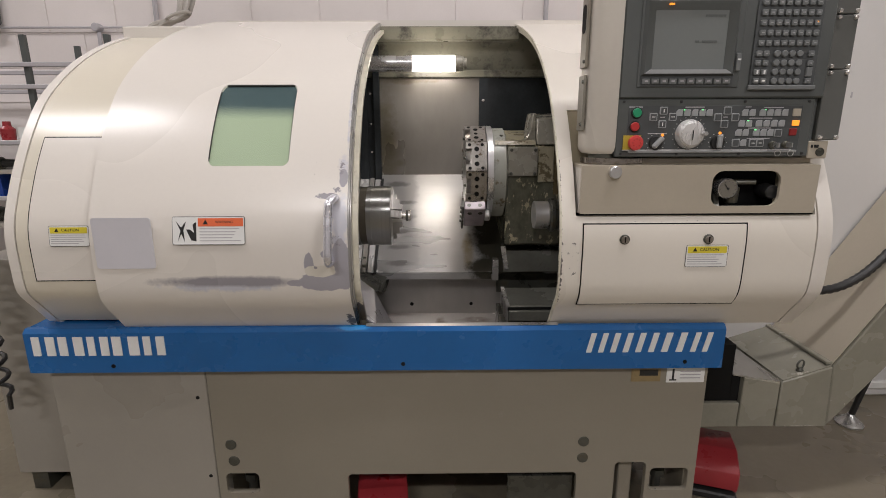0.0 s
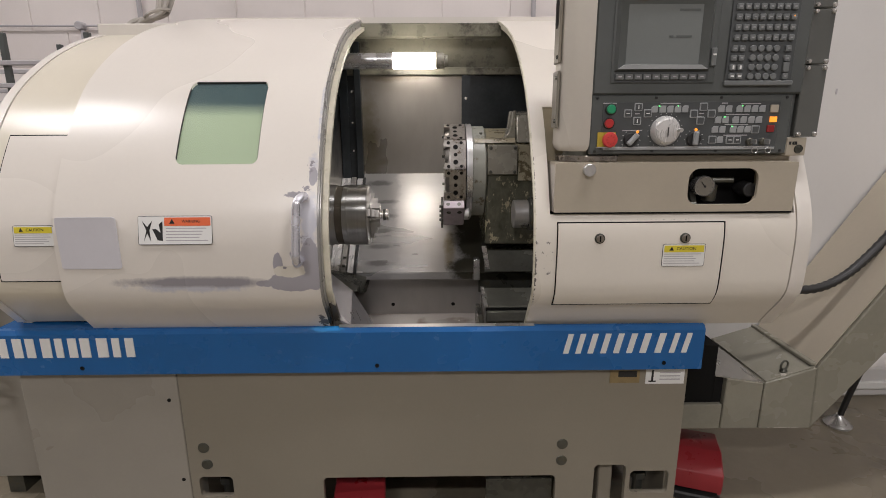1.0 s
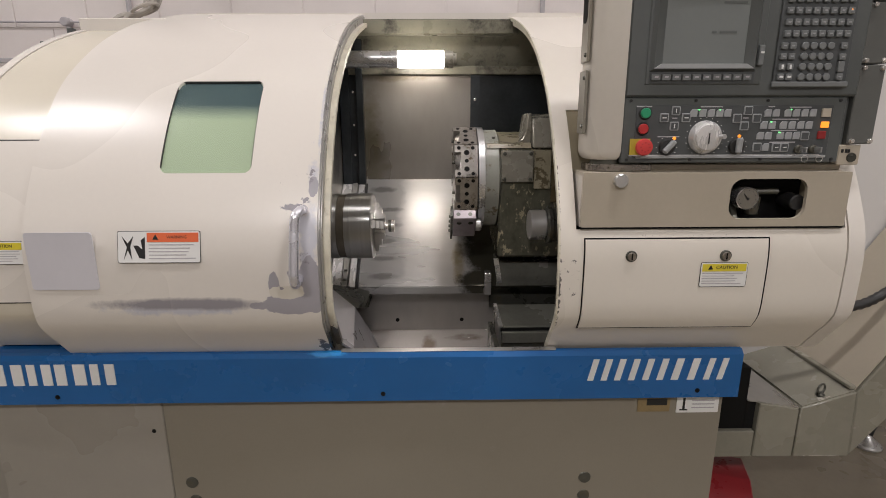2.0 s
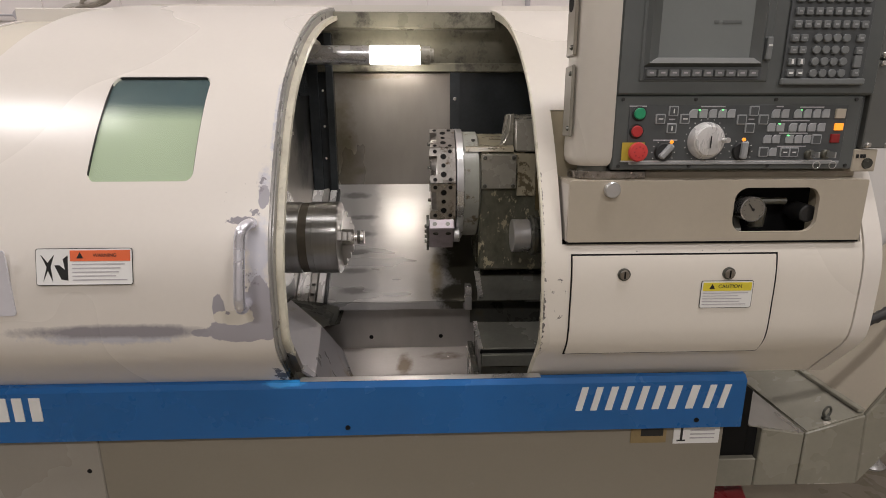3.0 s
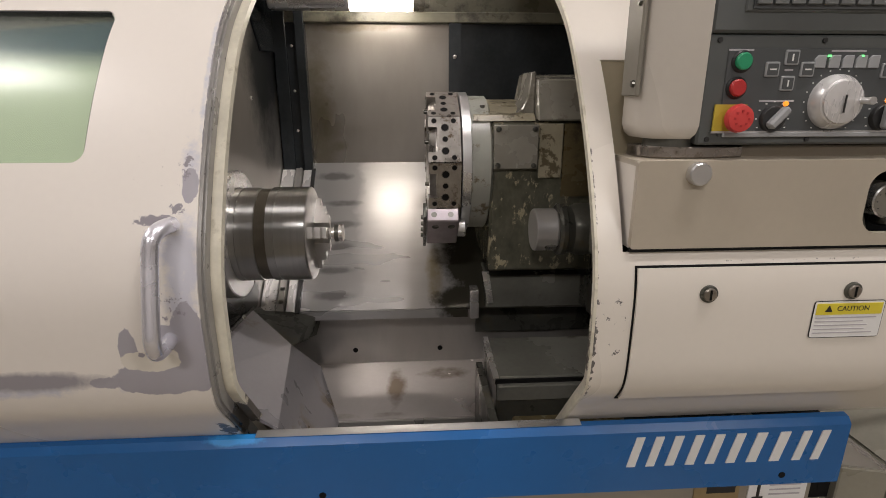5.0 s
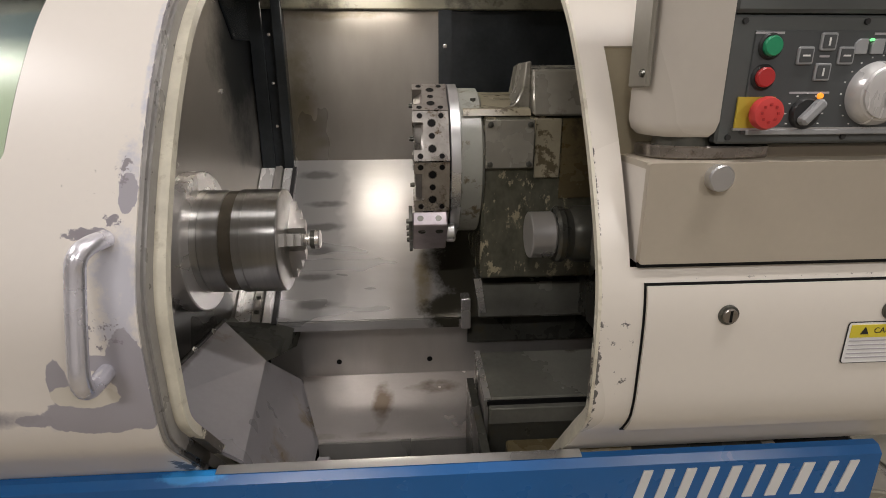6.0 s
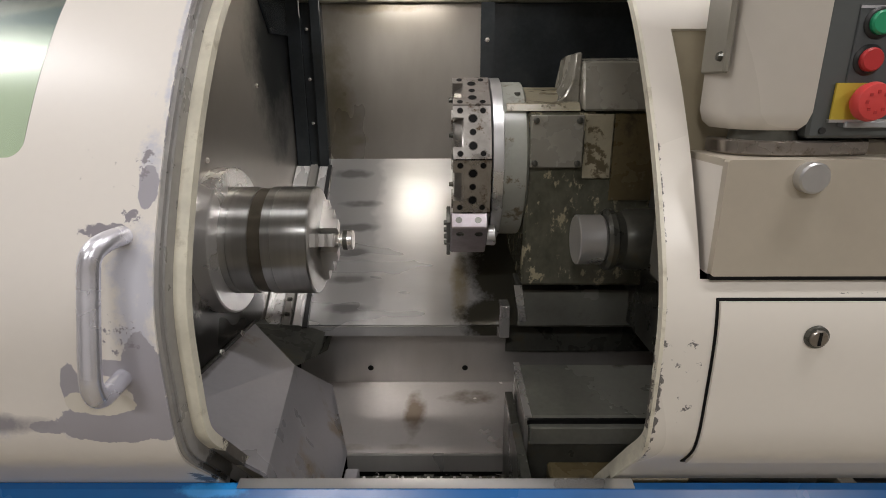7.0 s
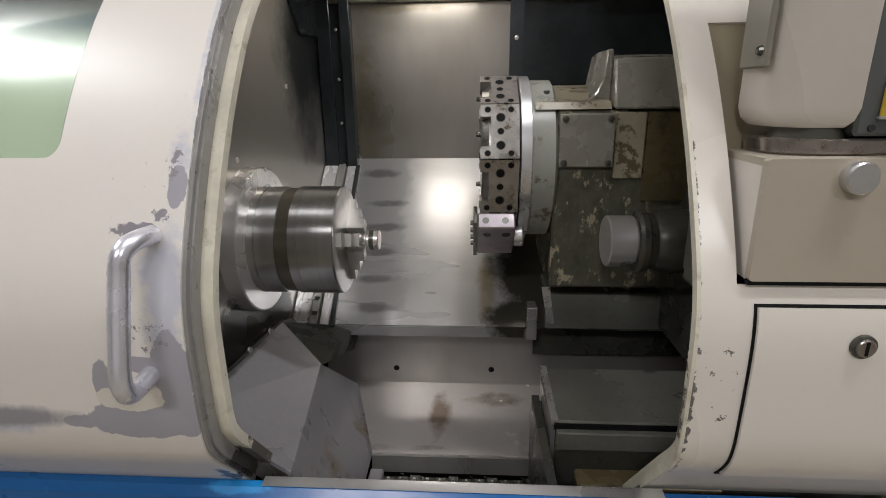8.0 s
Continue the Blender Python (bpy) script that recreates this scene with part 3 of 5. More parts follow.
part("side_base_panel", box(-1.10, -0.628, 1.488, 1.6, 0.07, 0.65, bev=0.003), M_SIDEB, machine)
part("base_end", box(0.90, 0.928, 1.5085, 2.9, 0.07, 0.65), M_GREY, machine)
# black colour gives the cut-outs their shaded inside
part("bed_casting", box(-1.08, 0.895, 1.86, 2.9, 0.02, 0.40, bev=0.01), M_BLACK, machine, "casting inside the base, coloured black for the shade in there")
for px, pz in ((-0.573, 0.381), (-0.568, 0.322), (0.556, 0.381), (0.556, 0.322)):
    part("plug", lathe([(-0.004, 0.012), (-0.003, 0.0165), (0.0, 0.018)], (px, 1.488, pz), "y", 20), M_DARK, machine, "oily steel plug")
for px, pz in ((-0.659, 0.548), (-0.648, 0.268)):
    part("screw_hole", lathe([(-0.001, 0.006), (0.004, 0.006)], (px, 1.488, pz), "y", 10), M_BLACK, machine)
for fx in (-0.545, 0.84):
    foot = part("levelling_foot", lathe([(0, 0.05), (0.03, 0.05), (0.035, 0.016), (0.22, 0.016)], (fx, 1.57, 0.0), "z", 16), M_DARK, machine, "oily levelling foot in a pocket")
    part("nut", lathe([(0.0, 0.028), (0.025, 0.028)], (fx, 1.57, 0.20), "z", 6), M_DARK, foot)
part("column_post", box(0.692, 0.738, 1.53, 1.57, 0.0, 0.30, bev=0.004), M_GREY, machine)
part("cut_lining", box(0.32, 0.535, 1.515, 1.53, 0.05, 0.235), M_DARK, machine)

# blue band and sill
band_pts = [(1.459, 0.650), (1.459, 0.776), (1.469, 0.787), (1.481, 0.7885), (1.481, 0.72), (1.475, 0.72), (1.475, 0.650)]
band = part("blue_band", prism(band_pts, "x", -1.135, 0.952), M_BLUE, machine, "blue painted steel fascia band")
part("band_top", box(-1.133, -0.80, 1.4815, 1.64, 0.752, 0.788, bev=0.003), M_BLUE, band)
for bx in (-0.883, -0.015, 0.838):
    part("screw_hole", lathe([(-0.001, 0.0065), (0.003, 0.0065)], (bx, 1.459, 0.671), "y", 12), M_BLACK, band)
x = -1.113
for w in (0.078, 0.085, 0.073, 0.092, 0.074):
    # plain white bars stand for each character of the maker's mark
    for k, (a, b) in enumerate(((0.0, 0.30), (0.52, 0.86))):
        part("mark_bar", box(x + w * a, x + w * b, 1.4572, 1.4592, 0.706, 0.766), M_WHITE, band)
    x += w
x = 0.535
for w in (0.072, 0.076, 0.078, 0.088, 0.072):
    for a, b in ((0.0, 0.22), (0.5, 0.72)):
        bm = prism([(x + w * a, 0.704), (x + w * b, 0.704), (x + w * b + 0.014, 0.766), (x + w * a + 0.014, 0.766)], "y", 1.4572, 1.4592)
        part("mark_bar", bm, M_WHITE, band)
    x += w
part("sill", prism([(1.4695, 0.7885), (1.4825, 0.7915), (1.4865, 0.7915), (1.4865, 0.655), (1.4815, 0.655), (1.4815, 0.7895)], "x", -0.125, 0.45), M_ALU, machine, "worn stainless sill under the opening")

# left cover
left_prof = [p for p in LINE if p[0] < 2.16]
left_cover = part("left_cover", sheet(left_prof, [-1.068, -0.78], -0.026, 0.02), M_LEFT_CREAM, machine, "cream curved end cover")
part("end_rim", sheet(left_prof, [-1.098, -1.0715], -0.024, 0.03), M_CREAM, machine)
part("access_panel", sheet(between(0.952, 1.352), [-1.030, -0.80], -0.0225, 0.004), M_CREAM, left_cover)
part("access_gap", sheet(between(0.948, 1.356), [-1.034, -0.80], -0.0245, 0.003), M_BLACK, left_cover)
pts = [(y, z) for y, z in offset_line(left_prof, -0.036)] + [(2.95, 1.67), (2.95, 0.7), (1.52, 0.7)]
part("end_plate", prism(pts, "x", -1.088, -1.06), M_CREAM, machine)
part("top_plate", box(-1.095, -0.2, 2.12, 2.95, 1.648, 1.672, bev=0.004), M_LEFT_CREAM, machine)
part("top_box", box(-1.10, -0.80, 2.14, 2.5, 1.66, 1.735, bev=0.004), M_CREAM, machine)
part("rear_plate", box(-1.09, 1.17, 2.93, 2.95, 0.1, 1.8), M_GREY, machine)
part("roof", box(-0.80, 1.17, 2.40, 2.95, 1.775, 1.80), M_CREAM, machine)

def facet(pts, t=0.006):
    """A flat plate with thickness from corners."""
    bm = bmesh.new()
    v = [Vector(p) for p in pts]
    nrm = (v[1] - v[0]).cross(v[2] - v[0]).normalized()
    if nrm.z < 0:
        nrm = -nrm
    a, b = [bm.verts.new(p) for p in v], [bm.verts.new(p - nrm * t) for p in v]
    bm.faces.new(a)
    bm.faces.new(b[::-1])
    for i in range(len(v)):
        j = (i + 1) % len(v)
        bm.faces.new((a[i], a[j], b[j], b[i]))
    return bm


# sliding door
WX0, WX1, WZ0, WZ1 = -0.540, -0.318, 1.268, 1.488
door_line = graded(WZ0 - 0.009, WZ1 - 0.007)
door = part("sliding_door", sheet(door_line, [-0.845, -0.84, WX0, WX1, -0.1525], 0.010, 0.018, lambda x, z: WX0 < x < WX1 and WZ0 - 0.002 < z < WZ1 + 0.002),
            M_DOOR, machine, "cream sliding door with paint worn to grey round its handle")
part("edge_bend", sheet(LINE, [-0.1525, -0.1475], 0.0070, 0.03), M_SEAL, door, "door edge worn to bare grey metal")
part("edge_return", sheet(LIP_LINE, [-0.1475, -0.1440], 0.0005, 0.030), M_SEAL, door, "door edge worn to bare grey metal")
part("door_lip", sheet(LIP_LINE, [-0.1440, -0.1285], -0.018, 0.014), M_EDGE, door, "chipped yellowed edge strip")
wl = between(WZ0, WZ1)
ga, gb, gc, gd = WZ0 - 0.009, WZ0 - 0.0072, WZ1 - 0.0092, WZ1 - 0.007
gline = sorted([p for p in between(ga, gd) if all(abs(p[1] - z) > 0.0035 for z in (ga, gb, gc, gd))] + [(rise(LINE, z), z) for z in (ga, gb, gc, gd)], key=lambda p: p[1])
part("gasket", sheet(gline, [WX0, WX0 + 0.0012, WX1 - 0.0012, WX1], 0.0092, 0.014, lambda x, z: WX0 + 0.0012 < x < WX1 - 0.0012 and WZ0 - 0.004 < z < WZ1 - 0.006), M_RUBBER, door)
pane = part("window_pane", sheet(between(WZ0 - 0.009, WZ1 - 0.007), [WX0 + 0.001, WX1 - 0.001], 0.0084, 0.004), M_GLASS, door, "green-tinted safety glass window")
pane.visible_shadow = False
part("inner_shield", sheet(between(WZ0 - 0.0085, WZ1 - 0.0074), [WX0 + 0.0006, WX1 - 0.0006], 0.0042, 0.004), M_BACKING, door, "pale green inner sheet behind the window, dark interior painted in at its top")
dl = offset_line(LINE, 0.010)
for cx, cz, sx, sz in ((WX0, WZ0 - 0.0045, 1, 1), (WX1, WZ0 - 0.0045, -1, 1), (WX0, WZ1 + 0.0012, 1, -1), (WX1, WZ1 + 0.0012, -1, -1)):
    r = 0.020
    arc = [(cx + sx * (r - r * math.cos(radians(a))), cz + sz * (r - r * math.sin(radians(a)))) for a in range(0, 91, 15)]
    pts = [(x, rise(dl, z) + 0.0003, z) for x, z in [(cx, cz)] + arc]
    part("corner_fillet", facet(pts, 0.012), M_DOOR, door)
hp = [(-0.185, 1.416, 1.182), (-0.188, 1.385, 1.182), (-0.193, 1.368, 1.172), (-0.196, 1.361, 1.145), (-0.197, 1.338, 1.058), (-0.197, 1.336, 1.030), (-0.198, 1.350, 1.016), (-0.199, 1.392, 1.018)]
part("handle", tube(curve_pts(hp, 6), 0.0112, 14), M_HANDLE, door, "bare aluminium grab handle")


def decal(parent, name, x0, x1, z0, z1, line, off, base_mat, label, head=None, head_mat=None, title="", bars=0, bar_x=(0.06, 0.94), pictogram=False, slug=True):
    """A printed sticker that follows the cover."""
    ya, yb = rise(line, z0), rise(line, z1)
    lift = max(ya + (yb - ya) * k / 10 - rise(line, z0 + (z1 - z0) * k / 10) for k in range(11))
    y = ya - off - lift
    d = part(name, prism(rrect(x0, x1, z0, z1, 0.004), "y", y - 0.0012, y), base_mat, parent, label)
    part("border", prism(rrect(x0 - 0.0012, x1 + 0.0012, z0 - 0.0012, z1 + 0.0012, 0.005), "y", y - 0.0008, y + 0.0002), M_INK, d)
    w, h = x1 - x0, z1 - z0
    bx0 = x0 + (w * 0.34 if pictogram else 0)
    if head:
        part("heading", box(bx0 + 0.003, x1 - 0.003, y - 0.0020, y - 0.001, z1 - h * head, z1 - 0.003), head_mat, d)
        zc = z1 - h * head / 2 - 0.001
        cx = (bx0 + x1) / 2
        tri = h * head * 0.28
        tx = cx - w * (0.21 if pictogram else 0.30)
        part("warning_triangle", prism([(tx - tri, zc - tri * 0.8), (tx + tri, zc - tri * 0.8), (tx, zc + tri)], "y", y - 0.0026, y - 0.0019), M_INK, d)
        words(title, h * head * (0.40 if pictogram else 0.54), pose(cx + w * 0.05, y - 0.0021, zc, 90), M_INK, d)
    rng = random.Random(int(abs(x0) * 1000))
    for k in range(bars):
        z = z1 - h * (head or 0.1) - (k + 0.8) * h * (1 - (head or 0.1)) / (bars + 1)
        part("text_bar", box(bx0 + w * bar_x[0] * 0.6, bx0 + (x1 - bx0) * (bar_x[1] - rng.random() * 0.25), y - 0.0017, y - 0.001, z - h * 0.016, z + h * 0.016), M_GREYTXT, d)
    if pictogram:
        q = x0 + w * 0.02
        pic = [(0.05, 0.1), (0.09, 0.5), (0.03, 0.85), (0.10, 0.62), (0.17, 0.85), (0.13, 0.5), (0.15, 0.1), (0.10, 0.4)]
        part("pictogram", prism([(q + a * w, z0 + b * h) for a, b in pic], "y", y - 0.0018, y - 0.001), M_INK, d)
        pic = [(0.17, 0.55), (0.24, 0.15), (0.31, 0.12), (0.31, 0.82), (0.26, 0.72), (0.28, 0.42), (0.22, 0.55)]
        part("pictogram", prism([(q + a * w, z0 + b * h) for a, b in pic], "y", y - 0.0018, y - 0.001), M_INK, d)
    for o in (d, *d.children):
        for v in o.data.vertices:
            v.co.y += (yb - ya) * (v.co.z - z0) / (z1 - z0)
    return d


decal(door, "warning_label", -0.620, -0.428, 1.062, 1.134, LINE, 0.0105, M_WHITE, "white and orange warning label with pictogram", 0.34, M_ORANGE, "WARNING", 5, pictogram=True)
decal(left_cover, "caution_label", -0.973, -0.866, 1.052, 1.106, LINE, -0.0215, M_WHITE, "yellow and white caution label", 0.36, M_YELLOW, "CAUTION", 5)
part("blank_plate", prism(rrect(-0.832, -0.674, 0.995, 1.135, 0.008), "y", 1.3845, 1.387), M_LILAC, door, "plain grey plate")

# right cover with its recess
NX0, NX1, NZ0, NZ1 = 0.468, 1.125, 1.130, 1.412
cover_line = graded(NZ0, NZ1)
right_cover = part("right_cover", sheet(cover_line, [0.430, NX0, NX1, 1.129], 0.0, 0.010, lambda x, z: NX0 < x < NX1 and NZ0 < z < NZ1), M_COVER, machine,
                   "cream curved front cover, chipped along its edge")
part("cover_rim", sheet(LINE, [0.4255, 0.430], 0.001, 0.012), M_EDGE, machine, "chipped yellowed cover edge")
part("rim_return", sheet(LIP_LINE, [0.434, 0.438], -0.0105, 0.016), M_EDGE, machine)
part("end_rim", sheet(LINE, [1.132, 1.172], 0.002, 0.03), M_CREAM, machine)
pts = [(y, z) for y, z in offset_line(LINE, -0.025)] + [(2.95, 1.77), (2.95, 0.80), (1.56, 0.79)]
part("end_plate", prism(pts, "x", 1.135, 1.168), M_CREAM, machine)
back = [(1.505, NZ0 - 0.02), (1.505, 1.262), (rise(LINE, NZ1) + 0.004, NZ1), (rise(LINE, NZ1) + 0.014, NZ1 - 0.006), (1.514, 1.258), (1.514, NZ0 - 0.02)]
part("recess_back", prism(back, "x", NX0 - 0.009, NX1 + 0.009), M_RECESS, machine)
side = offset_line(between(NZ0 - 0.01, NZ1 - 0.004), -0.004) + [(1.504, 1.262), (1.504, NZ0 - 0.01)]
part("recess_side", prism(side, "x", NX0 - 0.008, NX0 - 0.001), M_RECESS, machine)
part("recess_side", prism(side, "x", NX1 + 0.001, NX1 + 0.008), M_TAN, machine)
part("recess_floor", box(NX0, NX1, 1.425, 1.504, NZ0 - 0.022, NZ0 - 0.008), M_BLACK, machine)
part("inner_lining", prism([(y - 0.0, z) for y, z in offset_line(between(NZ0 - 0.03, NZ1 - 0.004), -0.021)] + [(1.517, 1.262), (1.517, NZ0 - 0.03)], "x", NX0 - 0.014, NX0 - 0.010), M_DARK, machine)
part("inner_lining", prism([(a + 0.012, b) for a, b in back], "x", NX0 - 0.012, NX1 + 0.009), M_DARK, machine)
pd = between(0.876, 1.106)
pdoor = part("service_door", sheet(pd, [0.4895, 0.9325], 0.0055, 0.0075), M_COVER, machine, "cream hinged service door with two locks")
part("door_gap", sheet(between(0.8685, 1.1098), [0.4866, 0.9385], 0.0016, 0.004), M_BLACK, right_cover)
for lx in (0.600, 0.829):
    lock = part("lock", lathe([(-0.004, 0.0118), (-0.003, 0.0135), (0.0, 0.014)], (lx, 1.392, 1.067), "y", 24), M_DARK, pdoor, "round chrome lock in a dark ring")
    part("lock_face", lathe([(-0.006, 0.0090), (-0.005, 0.0102), (0.0, 0.0106)], (lx, 1.391, 1.067), "y", 24), M_SWIVEL, pdoor)
    part("lock_slot", box(lx - 0.0016, lx + 0.0016, 1.3842, 1.3855, 1.059, 1.075), M_BLACK, pdoor)
decal(pdoor, "caution_label", 0.772, 0.885, 0.990, 1.050, LINE, 0.0062, M_WHITE, "yellow and white caution label", 0.36, M_YELLOW, "CAUTION", 5)
d = part("maker_plate", box(0.69, 0.781, 1.4855, 1.4885, 0.592, 0.640), M_BROWN, machine, "small brown and yellow dealer plate")
part("mark_bar", box(0.715, 0.772, 1.4845, 1.486, 0.612, 0.632), M_INK, d)
d = part("data_plate", box(0.80, 0.918, 1.4855, 1.4885, 0.588, 0.640), M_WHITE, machine, "white data plate with small print")
part("symbol_bar", box(0.817, 0.823, 1.4845, 1.486, 0.598, 0.634), M_INK, d)
part("symbol_bar", box(0.809, 0.831, 1.4845, 1.486, 0.595, 0.599), M_INK, d)
for k in range(3):
    part("text_bar", box(0.842, 0.905, 1.4845, 1.486, 0.602 + k * 0.011, 0.605 + k * 0.011), M_GREYTXT, d)

# gauge box in the recess
bm = bmesh.new()
G0, G1, H0, H1 = 0.828, 1.012, 1.155, 1.250
hole, rim = rrect(G0, G1, H0, H1, 0.028, 6), rrect(0.476, 1.113, 1.136, 1.266, 0.004, 6)
for yy in (1.403, 1.413):
    a, b = [bm.verts.new((p[0], yy, p[1])) for p in rim], [bm.verts.new((p[0], yy, p[1])) for p in hole]
    for i in range(len(a)):
        j = (i + 1) % len(a)
        bm.faces.new((a[i], a[j], b[j], b[i]))
    if yy < 1.41:
        keep = (a, b)
    else:
        for u, v in zip(keep, (a, b)):
            for i in range(len(u)):
                j = (i + 1) % len(u)
                bm.faces.new((u[i], u[j], v[j], v[i]))
gbox = part("gauge_box", bm, M_TAN, machine, "tan painted box with a rounded gauge window")
part("box_top", box(0.476, 1.113, 1.413, 1.503, 1.258, 1.266), M_TAN, gbox)
part("box_side", box(0.476, 0.484, 1.413, 1.503, 1.136, 1.258), M_CREAM, gbox)
part("box_gap", box(0.476, 1.113, 1.4045, 1.412, 1.1312, 1.1357), M_BLACK, gbox)
part("box_back", box(0.80, 1.05, 1.485, 1.495, 1.136, 1.258), M_BLACK, gbox)
part("gauge", lathe([(-0.010, 0.0245), (-0.012, 0.0255), (-0.010, 0.0275), (0.02, 0.0275)], (0.881, 1.430, 1.201), "y", 32), M_ALU, gbox, "round pressure gauge with pale dial")
part("gauge_dial", lathe([(-0.0105, 0.001), (-0.0105, 0.0245), (0.0, 0.0245)], (0.881, 1.430, 1.201), "y", 32), M_DIAL, gbox, "dull grey gauge dial")
part("gauge_needle", prism([(0.883, 1.199), (0.881, 1.197), (0.87, 1.213), (0.871, 1.214)], "y", 1.4178, 1.4186), M_INK, gbox)
part("gauge_hub", lathe([(-0.0125, 0.001), (-0.0125, 0.003), (-0.0105, 0.003)], (0.881, 1.430, 1.201), "y", 12), M_INK, gbox)
for k in range(9):
    ga9 = radians(-40 + 32 * k)
    part("gauge_tick", box(0.881 + 0.020 * math.cos(ga9) - 0.0007, 0.881 + 0.020 * math.cos(ga9) + 0.0007, 1.4182, 1.4196, 1.201 + 0.020 * math.sin(ga9) - 0.0007, 1.201 + 0.020 * math.sin(ga9) + 0.0007), M_INK, gbox)
part("regulator", lathe([(-0.02, 0.016), (-0.018, 0.019), (0.02, 0.021), (0.05, 0.012)], (1.005, 1.44, 1.191), "y", 18), M_RUBBER, gbox, "black regulator knob")
part("filter_bowl", lathe([(-0.034, 0.010), (-0.03, 0.018), (0.0, 0.020), (0.012, 0.020)], (0.911, 1.455, 1.189), "z", 20), M_DARK, gbox)
part("pipe", lathe([(0, 0.008), (0.10, 0.008)], (0.87, 1.45, 1.215), "x", 10), M_DARK, gbox)
part("round_knob", lathe([(-0.012, 0.0145), (-0.010, 0.0165), (0.0, 0.0165)], (0.563, 1.403, 1.248), "y", 28), M_ALU, gbox, "round aluminium knob")

# ---- inside ----
IN = [p for p in offset_line(LINE, -0.022) if 0.80 < p[1] and p[0] < 2.42]
shell = IN + [(2.42, 1.76), (2.42, 0.82)]
part("left_wall", prism(shell, "x", -0.270, -0.256), M_LWALL, machine, "brushed grey inner side wall, oil-blackened low down, shade painted in higher up")
part("corner_strip", box(-0.252, -0.214, 2.372, 2.40, 1.09, 1.70, bev=0.002), M_NAVY, machine, "black corner strip with screws")
part("corner_strip", box(-0.214, -0.186, 2.384, 2.40, 1.09, 1.70), M_NAVY, machine)
part("corner_strip", box(-0.186, -0.158, 2.365, 2.40, 1.06, 1.70, bev=0.002), M_NAVY, machine)
part("corner_shield", prism([(2.05, 1.70), (2.165, 1.54), (2.225, 1.474), (2.37, 1.482), (2.37, 1.70)], "x", -0.2555, -0.249), M_NAVY, machine, "black shield plate at the upper corner")
for sz in (1.13, 1.25, 1.37, 1.50, 1.60):
    part("screw", lathe([(-0.005, 0.002), (-0.004, 0.0045), (0, 0.005)], (-0.20, 2.384, sz), "y", 10), M_STEEL, machine)
part("back_panel", box(-0.24, 0.275, 2.400, 2.412, 1.10, 1.565), M_BACK, machine, "brushed steel back panel with brown oil stains")
part("beam", box(-0.24, 0.80, 2.375, 2.41, 1.566, 1.597, bev=0.003), M_GRIME, machine)
part("upper_back", box(-0.24, 0.80, 2.415, 2.425, 1.597, 1.78), M_GRIME, machine)
part("header_bar", box(-0.24, 0.44, 2.345, 2.385, 1.712, 1.768, bev=0.004), M_GRIME, machine, "grimy grey-olive bar across the opening's top")
part("flange_strip", box(0.275, 0.312, 2.375, 2.40, 1.10, 1.565), M_NAVY, machine)
part("side_shield", box(0.312, 1.13, 2.398, 2.41, 1.10, 1.566), M_NAVY, machine, "black painted inner shield")
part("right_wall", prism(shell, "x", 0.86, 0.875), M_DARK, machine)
for sx, sy, sz in ((-0.25, 1.80, 1.218), (-0.25, 2.10, 1.35), (-0.25, 2.12, 1.55)):
    part("screw", lathe([(0, 0.006), (0.004, 0.005), (0.006, 0.002)], (sx - 0.006, sy, sz), "x", 10), M_STEEL, machine)
for sx, sz in ((0.293, 1.18), (0.293, 1.33), (0.293, 1.47)):
    part("screw", lathe([(-0.005, 0.003), (-0.004, 0.006), (0, 0.007)], (sx, 2.375, sz), "y", 10), M_STEEL, machine)

# slanted way cover and apron
SL0, SU, SW = Vector((1.988, 0.803)), Vector((0.766, 0.643)), Vector((-0.643, 0.766))


def slant(u, w):
    p = SL0 + SU * u + SW * w
    return (p.x, p.y)


def slant_box(x0, x1, u0, u1, w0, w1, bev=0.0):
    return prism([slant(u0, w0), slant(u1, w0), slant(u1, w1), slant(u0, w1)], "x", x0, x1, bev)


part("way_cover", slant_box(-0.158, 0.86, 0.0, 0.535, -0.012, 0.0), M_SLANT, machine, "bright slanted steel way cover with wipe marks, turret's reflection and shade painted in")
part("cover_lip", box(-0.158, 0.30, 1.986, 1.998, 0.776, 0.800), M_SLANT, machine)
part("apron", box(-0.20, 0.86, 2.065, 2.08, 0.58, 0.79), M_SHEET, machine, "grey steel apron under the way cover")
for hx in (-0.018, 0.228):
    part("apron_hole", lathe([(-0.0012, 0.0075), (0.004, 0.0075)], (hx, 2.065, 0.645), "y", 12), M_BLACK, machine)
for k, (a, b, w) in enumerate(((-0.254, -0.214, 0.010), (-0.211, -0.190, 0.016), (-0.187, -0.162, 0.008))):
    part("way_strip", slant_box(a, b, -0.02 - k * 0.0, 0.50, -0.02, w, 0.002), M_STRIP if k != 1 else M_SHEET, machine)
part("wiper", slant_box(-0.161, -0.150, -0.01, 0.5, -0.01, 0.012), M_RUBBER, machine)
for u in (0.02, 0.06):
    part("screw", lathe([(0, 0.007), (0.006, 0.006)], (-0.20, *slant(u, 0.014)), "z", 10), M_DARK, machine)

# chip pan
PA, PC, PD, PE = (-0.255, 1.93, 0.835), (-0.252, 1.52, 0.875), (-0.142, 1.835, 0.782), (-0.098, 1.515, 0.775)
PF, PG, PH = (-0.118, 2.05, 0.603), (-0.035, 1.80, 0.588), (-0.028, 1.515, 0.59)
part("tray_side", facet([PC, PA, PD, PE]), M_TRAY, machine, "folded grey steel chip guard")
part("tray_slope", facet([PE, PD, PF, PG, PH]), M_TRAY, machine)
